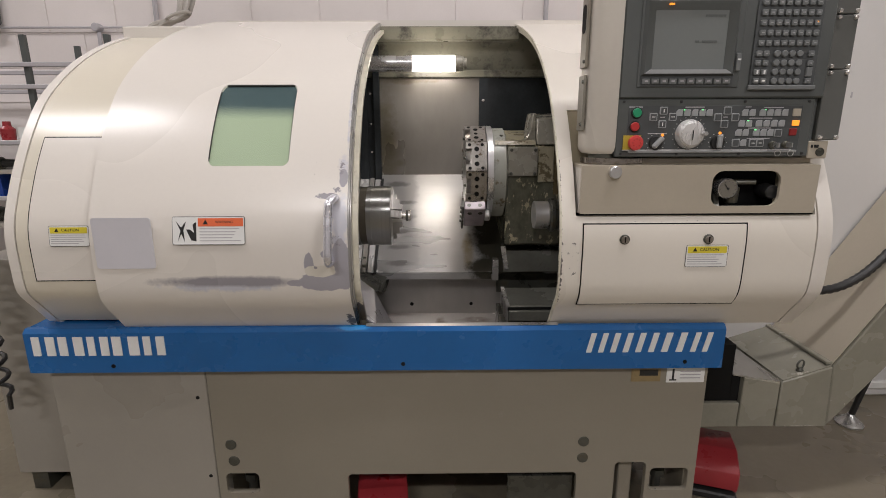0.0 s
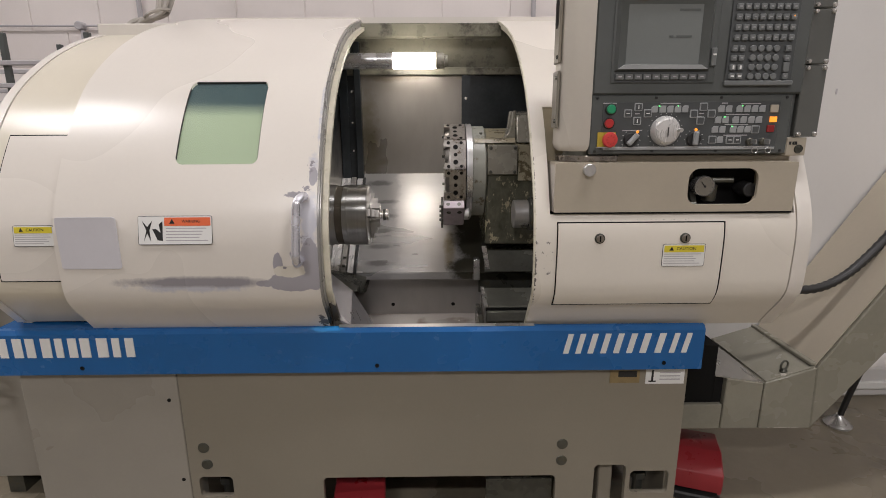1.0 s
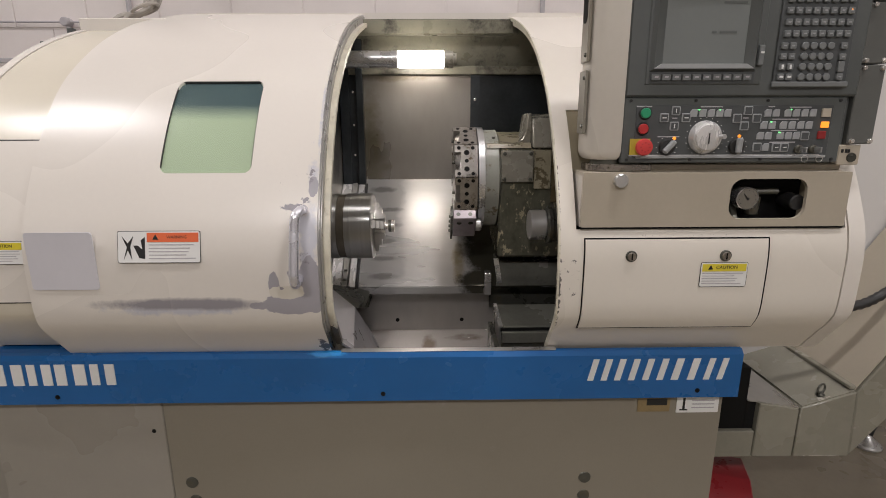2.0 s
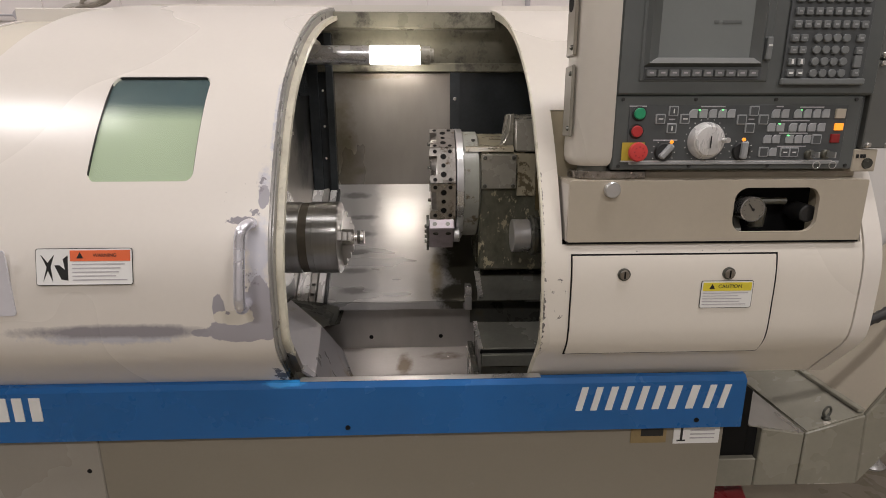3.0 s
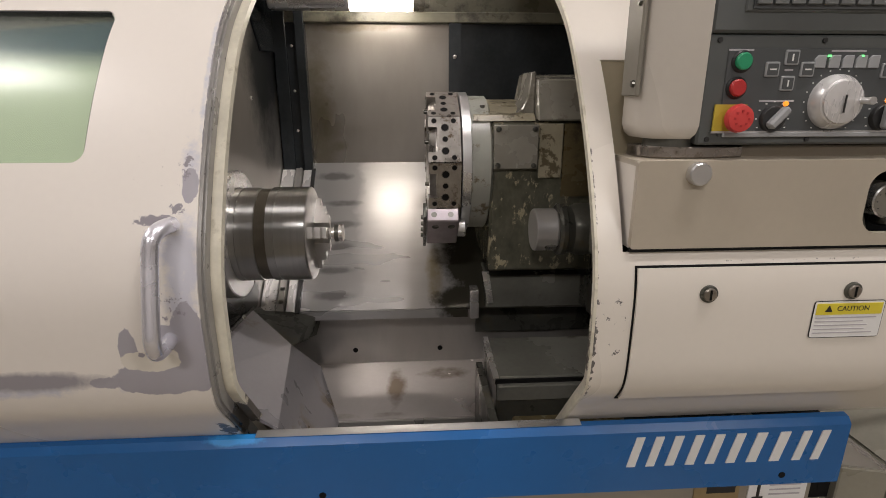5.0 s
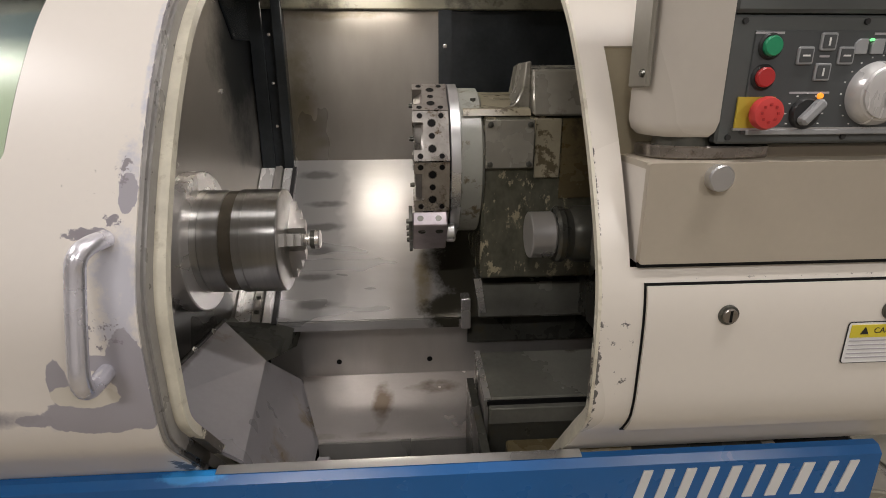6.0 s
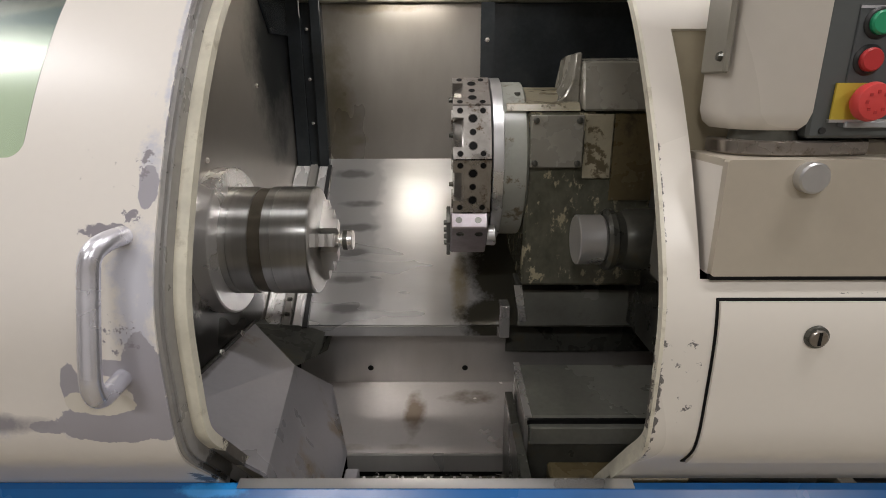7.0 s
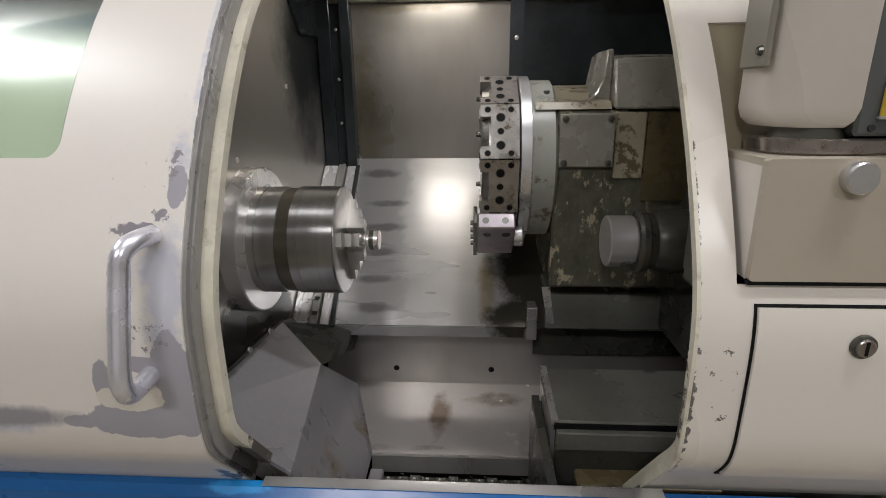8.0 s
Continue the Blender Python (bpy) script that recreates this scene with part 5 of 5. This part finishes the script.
part("indicator_lamp", box(px(0.893), px(0.927), FY - 0.008, FY - 0.003, pz(0.462), pz(0.368), bev=0.001), M_LEDO, low, "lit orange indicator")
part("indicator_lamp", box(px(0.884), px(0.920), FY - 0.008, FY - 0.003, pz(0.63), pz(0.51), bev=0.001), M_LEDR, low, "dull red indicator")
for u, v in ((0.222, 0.615), (0.515, 0.585)):
    part("led", lathe([(-0.007, 0.003), (-0.003, 0.0042)], (px(u) + 0.008, FY, pz(v)), "y", 12), M_LEDO, low, "orange light")
for u in (0.806, 0.872):
    sw = part("key_switch", lathe([(-0.012, 0.0075), (-0.010, 0.0095), (-0.003, 0.010)], (px(u), FY, pz(0.79)), "y", 20), M_DARK, low, "key switch with a hanging key")
    bm = box(px(u) - 0.0015, px(u) + 0.0015, FY - 0.035, FY - 0.012, pz(0.83), pz(0.75), bev=0.0006)
    part("key", bm, M_ALU, sw)
    ring = [(px(u) + 0.004 + 0.0075 * math.cos(radians(a)), FY - 0.026, pz(0.93) + 0.0075 * math.sin(radians(a))) for a in range(0, 361, 24)]
    part("key_ring", tube(ring, 0.0009, 6), M_ALU, sw)

# screen, soft keys, keyboard
UY = FY - 0.006
SX0, SX1, SZ0, SZ1 = 0.632, 0.813, 1.507, 1.645
bz = part("screen_bezel", prism([(0.598, 1.462), (0.857, 1.462), (0.857, 1.69), (0.598, 1.69)], "y", UY - 0.003, UY + 0.002, 0.002), M_PANEL, up)
bm = bmesh.new()
for (x0, x1, z0, z1, y), (a0, a1, b0, b1, w) in (((0.612, 0.834, 1.497, 1.665, UY - 0.012), (SX0, SX1, SZ0, SZ1, UY - 0.0045)),):
    o = [bm.verts.new(p) for p in ((x0, y, z0), (x1, y, z0), (x1, y, z1), (x0, y, z1))]
    q = [bm.verts.new(p) for p in ((a0, w, b0), (a1, w, b0), (a1, w, b1), (a0, w, b1))]
    r = [bm.verts.new(p) for p in ((x0 - 0.008, UY - 0.002, z0 - 0.008), (x1 + 0.008, UY - 0.002, z0 - 0.008), (x1 + 0.008, UY - 0.002, z1 + 0.008), (x0 - 0.008, UY - 0.002, z1 + 0.008))]
    for i in range(4):
        j = (i + 1) % 4
        bm.faces.new((o[i], o[j], q[j], q[i]))
        bm.faces.new((r[i], r[j], o[j], o[i]))
part("screen_frame", bm, M_PANEL, up)
part("ledge", prism([(0.612, 1.4955), (0.834, 1.4955), (0.817, 1.5055), (0.628, 1.5055)], "y", UY - 0.0135, UY - 0.006), M_LKEY, up, "light grey ledge under the screen")
scr = part("screen", box(SX0 - 0.004, SX1 + 0.004, UY - 0.004, UY - 0.0025, SZ0 - 0.004, SZ1 + 0.004), M_SCREEN, up, "dim grey display screen, switched on")
for x0, x1, z in ((0.755, 0.806, 1.632), (0.735, 0.745, 1.572), (0.752, 0.79, 1.572)):
    part("text_bar", box(x0, x1, UY - 0.0048, UY - 0.0038, z - 0.0025, z + 0.0025), M_PANEL, scr)
part("soft_key_tray", box(0.607, 0.840, UY - 0.005, UY - 0.002, 1.466, 1.489), M_PANEL2, up)
sk = part("soft_key", box(-0.0095, 0.0095, UY - 0.010, UY - 0.004, -0.0065, 0.0065, bev=0.0012), M_KEY, up)
sk.location = (0.6195, 0, 1.4775)
for k in range(1, 10):
    again(sk, 0.6195 + k * 0.0226, 0, 1.4775, up)
for k in range(10):
    part("key_mark", box(0.6155 + k * 0.0226, 0.6235 + k * 0.0226, UY - 0.0106, UY - 0.0098, 1.4765, 1.4795), M_GREYTXT, up)
part("brightness_switch", box(0.842, 0.854, UY - 0.012, UY - 0.002, 1.502, 1.545, bev=0.002), M_KEY, up)
part("switch_mark", box(0.844, 0.852, UY - 0.0130, UY - 0.0118, 1.527, 1.531), M_WHITE, up)
part("power_light", box(0.66, 0.672, UY - 0.0145, UY - 0.011, 1.655, 1.659), M_LEDO, up)
kb = part("keyboard_plate", box(0.884, 1.050, UY - 0.004, UY - 0.001, 1.455, 1.765, bev=0.001), M_PANEL2, up)
part("keyboard_ledge", box(0.881, 1.052, UY - 0.010, UY - 0.002, 1.456, 1.468, bev=0.002), M_KEY, up)
kk = part("keyboard_key", prism(rrect(-0.0070, 0.0070, -0.0068, 0.0068, 0.002, 2), "y", UY - 0.010, UY - 0.003, 0.0008), M_KEY, kb)
rows = [1.568 + 0.0235 * r for r in range(8)]
kk.location = (0.900, 0, rows[0])
spots = [(0.900 + 0.0190 * c, z) for z in rows for c in range(8)][1:]
for z in (1.543, 1.521, 1.499, 1.478):
    spots += [(0.898, z), (0.9160, z)]
spots += [(1.030, 1.543), (1.030, 1.520), (1.030, 1.478)]
for x, z in spots:
    again(kk, x, 0, z, kb)
part("keyboard_key", prism(rrect(1.0230, 1.0370, 1.488, 1.511, 0.002, 2), "y", UY - 0.010, UY - 0.003, 0.0008), M_KEY, kb)
rk = part("round_key", lathe([(-0.010, 0.0065), (-0.009, 0.0078), (-0.003, 0.008)], (0, UY, 0), "y", 14), M_KEY, kb)
rk.location = (0.944, 0, 1.543)
for r in range(4):
    for c in range(4):
        if r or c:
            again(rk, 0.944 + 0.0190 * c, 0, 1.543 - 0.0218 * r, kb)
mk = part("key_mark", box(-0.003, 0.003, UY - 0.0108, UY - 0.0098, -0.0014, 0.0014), M_LKEY, kb)
mk.location = (0.900, 0, rows[0])
for x, z in spots:
    again(mk, x, 0, z, kb)
for x, z, w, h in ((0.898, 1.499, 0.004, 0.009), (0.916, 1.499, 0.004, 0.009), (0.898, 1.478, 0.008, 0.004), (0.916, 1.478, 0.008, 0.004)):
    part("arrow_mark", box(x - w / 2, x + w / 2, UY - 0.0112, UY - 0.0098, z - h / 2, z + h / 2), M_WHITE, kb)
part("led", lathe([(-0.011, 0.0015), (-0.003, 0.0018)], (1.033, UY, 1.617), "y", 8), M_LEDO, kb, "orange light")

# metal plates at the pendant's far side
part("end_plate", box(1.0855, 1.146, 1.402, 1.475, 1.330, 1.505, bev=0.002), M_ENDP, pend, "olive-grey steel end plate")
part("end_plate", box(1.0855, 1.146, 1.402, 1.475, 1.5075, 1.636, bev=0.002), M_ENDP, pend)
part("end_plate", box(1.0855, 1.146, 1.402, 1.475, 1.6385, 1.80, bev=0.002), M_ENDP, pend)
part("lower_plate", box(1.0715, 1.124, 1.404, 1.475, 1.282, 1.328, bev=0.002), M_TAN, pend, "tan lower plate with a dark button")
part("cap", lathe([(-0.003, 0.0105), (0.0, 0.0115)], (1.104, 1.404, 1.299), "y", 20), M_DARK, pend)
for k, x in enumerate((1.078, 1.0865, 1.093)):
    part("text_bar", box(x, x + 0.005, 1.4025, 1.4038, 1.310, 1.318), M_INK, pend)
for z in (1.337, 1.498, 1.514, 1.630, 1.645):
    for x in (1.096, 1.138):
        part("bolt", lathe([(-0.006, 0.004), (-0.004, 0.0055), (0, 0.006)], (x, 1.402, z), "y", 10), M_STEEL, pend)
swivel = part("swivel_plate", prism(curve_pts([(0.640, 1.415), (0.58, 1.402), (0.52, 1.404), (0.492, 1.425), (0.485, 1.46), (0.490, 1.475)], 4) + [(0.64, 1.475)], "z", 1.2685, 1.285, 0.002), M_SWIVEL, pend, "worn steel swivel plate")
part("swivel_hub", lathe([(0.0, 0.036), (0.012, 0.034), (0.020, 0.034)], (0.535, 1.44, 1.281), "z", 32), M_DARK, pend)
part("support_tray", box(0.60, 1.10, 1.425, 1.475, 1.268, 1.284, bev=0.003), M_TAN, pend)

pend_centre = Vector((0.092, 0.012, 1.38))
pend.matrix_basis = Matrix.Translation(pend_centre + (pend.location - pend_centre) * 1.018) @ Matrix.Scale(1.018, 4)

# ---- chip conveyor ----
cv = thing("chip_conveyor", (1.3, 1.85, 0.0), "grey painted chip conveyor rising beside the lathe", "chip conveyor")
part("trough", prism([(1.285, 0.322), (1.285, 0.497), (1.455, 0.552), (1.466, 0.322)], "y", 1.65, 2.06, 0.003), M_CONV, cv, "grey conveyor trough")
part("inlet_box", prism([(1.150, 0.322), (1.153, 0.515), (1.282, 0.494), (1.282, 0.322)], "y", 1.652, 2.06, 0.003), M_CONV, cv)
part("inlet_lid", facet([(1.118, 1.66, 0.523), (1.282, 1.655, 0.498), (1.268, 2.06, 0.508), (1.105, 2.06, 0.53)], 0.004), M_SHEET, cv, "bare steel inlet lid")
part("trough_lid", facet([(1.29, 1.655, 0.502), (1.452, 1.655, 0.556), (1.44, 2.05, 0.560), (1.278, 2.05, 0.508)], 0.004), M_CONV, cv)
part("lid_rail", box(1.436, 1.458, 1.66, 2.05, 0.556, 0.568, bev=0.002), M_CONV, cv)
part("incline", prism([(1.4665, 0.322), (1.457, 0.552), (2.30, 1.86), (2.55, 1.77), (1.635, 0.545)], "y", 1.65, 2.0, 0.004), M_CONV, cv, "rising grey conveyor casing")
part("top_cover", facet([(1.452, 1.66, 0.556), (2.295, 1.66, 1.864), (2.295, 1.995, 1.864), (1.452, 1.995, 0.556)], 0.003), M_TAN, cv, "tan cover on the rising casing")
part("lower_box", prism([(0.94, 0.322), (0.94, 0.416), (1.148, 0.416), (1.148, 0.322)], "y", 1.652, 2.0, 0.003), M_CONV, cv)
# two solid black boxes stand for the shade inside the inlet's opening
part("dark_opening", box(0.932, 1.118, 1.668, 2.0, 0.418, 0.63), M_BLACK, cv, "solid black box standing for the shaded gap beside the inlet")
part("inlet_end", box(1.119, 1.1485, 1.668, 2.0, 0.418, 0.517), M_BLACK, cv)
ring = [(1.362 + 0.016 * math.cos(radians(a)), 1.68 + 0.006 * math.cos(radians(a)), 0.549 + 0.016 * math.sin(radians(a))) for a in range(0, 361, 20)]
part("eye_bolt", tube(ring, 0.0035, 8), M_DARK, cv, "steel lifting eye")
part("eye_bolt_base", lathe([(0.0, 0.013), (0.006, 0.012), (0.012, 0.006)], (1.362, 1.68, 0.524), "z", 14), M_DARK, cv)
leg = part("leg", tube([(2.01, 2.17, 0.03), (2.03, 2.16, 0.16), (2.06, 2.14, 0.35), (2.12, 2.0, 1.15)], 0.013, 10), M_RUBBER, cv)
part("foot", lathe([(0.0, 0.055), (0.008, 0.058), (0.025, 0.042), (0.042, 0.02), (0.055, 0.014)], (2.01, 2.17, 0.0), "z", 24), M_ALU, cv, "round steel foot pad")
part("rear_wall", box(0.93, 1.46, 2.065, 2.08, 0.32, 0.80), M_CONV, cv)
cab = thing("side_cabinet", (2.3, 2.1, 0.0), "large pale grey sheet steel cabinet behind the conveyor", "cabinet")
part("front_panel", prism([(1.17, 0.14), (2.28, 1.60), (3.1, 1.60), (3.1, 2.7), (1.19, 2.7)], "y", 2.005, 2.02), M_PALE, cab)
part("scratch", box(1.622, 1.628, 2.0035, 2.0055, 1.462, 1.482), M_GREYTXT, cab)
part("cabinet_body", box(1.19, 3.1, 2.02, 2.45, 1.1, 2.7), M_PALE, cab)
part("plinth", box(1.30, 3.1, 2.42, 2.60, 0.0, 0.16, bev=0.01), M_PALE, cab)
part("plinth_strip", box(1.30, 3.1, 2.40, 2.42, 0.05, 0.09, bev=0.004), M_WHITE, cab)
part("cabinet_leg", box(2.9, 3.05, 2.1, 2.4, 0.0, 1.1), M_PALE, cab)
hose_pts = curve_pts([(1.12, 1.75, 0.87), (1.30, 1.74, 0.815), (1.45, 1.74, 0.803), (1.56, 1.75, 0.84), (1.66, 1.77, 0.915), (1.76, 1.79, 1.03), (1.86, 1.82, 1.20)], 10)
bm = tube(hose_pts, 0.0145, 12)
for k, v in enumerate(bm.verts):
    ringk = k // 12
    c = Vector(hose_pts[ringk])
    v.co = c + (v.co - c) * (1.12 if ringk % 2 else 0.92)
solid("hose", bm, M_RUBBER, "black ribbed hose hanging over the conveyor", "hose")


# ---- foot switches ----
def foot_switch(x, y, turn, label):
    e = thing("foot_switch", (0, 0, 0), label, "foot switch", "foot switches")
    part("base_plate", box(-0.085, 0.085, -0.13, 0.13, 0.0, 0.03, bev=0.006), M_RUBBER, e)
    part("guard", prism([(-0.12, 0.045), (-0.12, 0.12), (-0.03, 0.165), (0.12, 0.15), (0.13, 0.03), (0.115, 0.03), (0.10, 0.13), (-0.03, 0.14), (-0.10, 0.10)], "x", -0.085, 0.085, 0.004), M_PEDAL, e, "red cast guard")
    part("side_wall", prism([(-0.10, 0.03), (-0.03, 0.14), (0.11, 0.14), (0.12, 0.03)], "x", -0.084, -0.074), M_PEDAL, e)
    part("side_wall", prism([(-0.10, 0.03), (-0.03, 0.14), (0.11, 0.14), (0.12, 0.03)], "x", 0.074, 0.084), M_PEDAL, e)
    part("treadle", prism([(-0.09, 0.035), (-0.09, 0.05), (0.08, 0.075), (0.08, 0.06)], "x", -0.06, 0.06, 0.003), M_RUBBER, e)
    e.matrix_basis = pose(x, y, 0, 0, 0, turn)
    return e


foot_switch(1.155, 1.80, -20, "red foot switch with black base on the floor")
foot_switch(-0.105, 1.585, 6, "red foot switch under the machine's front")

# ---- left of the machine ----
lc = thing("motor_cabinet", (-1.3, 2.2, 0.0), "grey painted steel cabinet at the lathe's end", "cabinet")
part("cabinet_body", box(-1.50, -1.10, 1.75, 2.9, 0.09, 0.93, bev=0.004), M_SIDEB, lc)
for fx in (-1.45, -1.15):
    part("cabinet_foot", box(fx - 0.03, fx + 0.03, 1.78, 1.9, 0.0, 0.09), M_DARK, lc)
helix = [(-1.385 + 0.045 * math.cos(0.5 * k), 1.60 + 0.045 * math.sin(0.5 * k), 0.50 + 0.0047 * k) for k in range(128)]
coil = [(-1.36, 1.62, 0.44), (-1.35, 1.61, 0.47)] + helix + [(-1.46, 1.66, 1.13), (-1.53, 1.85, 1.10), (-1.53, 2.4, 0.95), (-1.50, 2.6, 0.94)]
solid("coiled_air_hose", tube(coil, 0.0075, 8), M_RUBBER, "black coiled air hose hanging at the lathe's end", "air hose")

# cables on top of the machine
bund = thing("cable_bundle", (-0.98, 2.55, 1.74), "bundle of tied grey cables on the lathe's top", "cables")
rng = random.Random(4)
for k in range(14):
    dx, dy = rng.uniform(-0.03, 0.03), rng.uniform(-0.03, 0.03)
    pts = curve_pts([(-1.16 + dx, 2.45 + dy, 1.74), (-1.13 + dx, 2.5 + dy, 1.78 + abs(dx)), (-1.06 + dx * 0.3, 2.52 + dy * 0.3, 1.83), (-1.03 + dx, 2.55 + dy, 1.90), (-1.02 + dx * 1.5, 2.7 + dy, 2.3)], 5)
    part("cable", tube(pts, 0.0075, 7), M_CABLE, bund)
loop = [(-1.055 + 0.05 * math.cos(radians(a)), 2.515 + 0.05 * math.sin(radians(a)), 1.835 + 0.02 * math.cos(radians(a))) for a in range(0, 361, 30)]
part("tie", tube(loop, 0.007, 7), M_CABLE, bund)

# rack and things against the wall
rack = thing("steel_rack", (-2.4, 2.9, 0.0), "grey steel storage rack against the block wall", "rack")
for x in (-2.9, -1.93, -1.52):
    for y in (2.75, 3.15):
        part("upright", box(x - 0.013, x + 0.013, y - 0.013, y + 0.013, 0, 1.80, bev=0.002), M_PANEL, rack)
for z in (1.66, 1.555, 1.285, 1.0):
    part("rail", box(-2.95, -1.48, 2.72, 2.75, z - 0.011, z + 0.011, bev=0.003), M_GREYTXT, rack)
    part("rail", box(-2.95, -1.48, 3.15, 3.18, z - 0.011, z + 0.011, bev=0.003), M_GREYTXT, rack)
for z in (1.285, 1.14, 1.0, 0.86, 0.45):
    part("shelf", box(-2.95, -1.48, 2.75, 3.15, z - 0.015, z + 0.005), M_CABLE, rack)


def bin_box(x, y, z, w, d, h, material, label, name):
    e = thing(name, (x, y, z), label, name.replace("_", " "))
    for a in ((x, x + 0.006, y, y + d), (x + w - 0.006, x + w, y, y + d), (x + 0.006, x + w - 0.006, y, y + 0.006), (x + 0.006, x + w - 0.006, y + d - 0.006, y + d)):
        part("wall", box(*a, z + 0.006, z + h), material, e)
    part("bottom", box(x, x + w, y, y + d, z, z + 0.006), material, e)
    return e


bin_box(-2.12, 2.78, 1.005, 0.20, 0.25, 0.11, M_CARD, "brown open cardboard box on the rack", "cardboard_box")
bin_box(-2.40, 2.78, 1.005, 0.2, 0.25, 0.115, M_BLUEP, "blue plastic bin on the rack", "plastic_bin")
bin_box(-1.90, 2.78, 0.455, 0.3, 0.3, 0.36, M_BLUEP, "blue plastic bin on the rack", "plastic_bin")
bin_box(-2.06, 2.78, 1.29, 0.12, 0.2, 0.07, M_WHITE, "white tray on the rack", "tray")
for x, z, material, nm in ((-2.16, 1.29, M_PEDAL, "red_cap"), (-1.90, 1.29, M_RUBBER, "black_fitting"), (-1.82, 1.29, M_RUBBER, "black_fitting"), (-1.86, 1.005, M_RUBBER, "black_fitting"), (-1.75, 1.005, M_RUBBER, "black_fitting")):
    solid(nm, lathe([(0, 0.03), (0.06, 0.035), (0.075, 0.02), (0.10, 0.018)], (x, 2.84, z), "z", 16), material, "%s standing on the rack shelf" % nm.replace("_", " "), nm.replace("_", " "))
def tool_holder(x, y, z, turn):
    """A dark steel tool holder with a flange and a tapered shank, lying on a shelf."""
    e = thing("tool_holder", (x, y, z), "dark oiled steel tool holder lying on the rack shelf", "tool holder", "tool holders on the rack")
    m = pose(x, y, z + 0.032, 0, 0, turn)
    for nm, prof, material in (("shank", [(-0.12, 0.012), (-0.02, 0.022)], M_TURRET), ("flange", [(-0.02, 0.031), (-0.008, 0.032), (-0.006, 0.027), (0.004, 0.032), (0.014, 0.031)], M_DARK),
                               ("nose", [(0.014, 0.022), (0.075, 0.018), (0.08, 0.012)], M_RUBBER)):
        bm = lathe(prof, (0, 0, 0), "x", 18)
        bmesh.ops.transform(bm, matrix=m, verts=bm.verts)
        part(nm, bm, material, e)
    return e


for hx, hy, hz, turn in ((-2.20, 2.80, 1.145, 8), (-2.36, 2.86, 1.145, -12), (-2.25, 2.82, 0.865, 5), (-2.08, 2.80, 0.865, -20), (-2.30, 2.80, 1.29, 10)):
    tool_holder(hx, hy, hz, turn)

conduit = thing("wall_conduit", (-2.0, WALL_Y - 0.03, 1.95), "thin grey conduit with a round junction box on the wall", "conduit")
part("pipe", lathe([(-4.0, 0.006), (0.55, 0.006)], (-2.0, WALL_Y - 0.035, 1.925), "x", 10), M_GREYTXT, conduit)
part("junction_box", lathe([(-0.05, 0.02), (-0.045, 0.024), (0.0, 0.024)], (-1.905, WALL_Y - 0.006, 1.925), "y", 20), M_GREYTXT, conduit)
part("drop_pipe", lathe([(-0.35, 0.011), (0.0, 0.011)], (-1.895, WALL_Y - 0.035, 1.90), "z", 10), M_GREYTXT, conduit)
wbox = thing("wall_box", (-2.52, WALL_Y - 0.05, 1.95), "dark grey electrical box on the wall", "electrical box")
part("box_body", box(-2.65, -2.46, WALL_Y - 0.13, WALL_Y - 0.004, 1.93, 2.25, bev=0.02), M_PANEL, wbox)
for x, m in ((0.735, M_GREYTXT), (-1.55, M_GREYTXT)):
    c = thing("wall_pipe", (x, WALL_Y - 0.03, 1.9), "thin vertical pipe on the block wall", "pipe", "wall pipes")
    part("pipe", lathe([(-1.9, 0.014), (3.0, 0.014)], (x, WALL_Y - 0.03, 1.9), "z", 10), m, c)
    part("clip", box(x - 0.022, x + 0.022, WALL_Y - 0.046, WALL_Y - 0.004, 2.30, 2.32), M_ALU, c)

# ---- blocks of the wall ----
bw, bh = 0.40, 0.20
blk = None
for r in range(5):
    for c in range(17):
        x, z = -3.2 + c * bw + (bw / 2 if r % 2 else 0), 1.60 + r * bh
        if blk is None:
            blk = part("block", box(-bw / 2 + 0.003, bw / 2 - 0.003, WALL_Y - 0.006, WALL_Y + 0.002, -bh / 2 + 0.003, bh / 2 - 0.003, bev=0.002), M_WALL, wall_n)
            blk.location = (x, 0, z)
        else:
            again(blk, x, 0, z, wall_n)
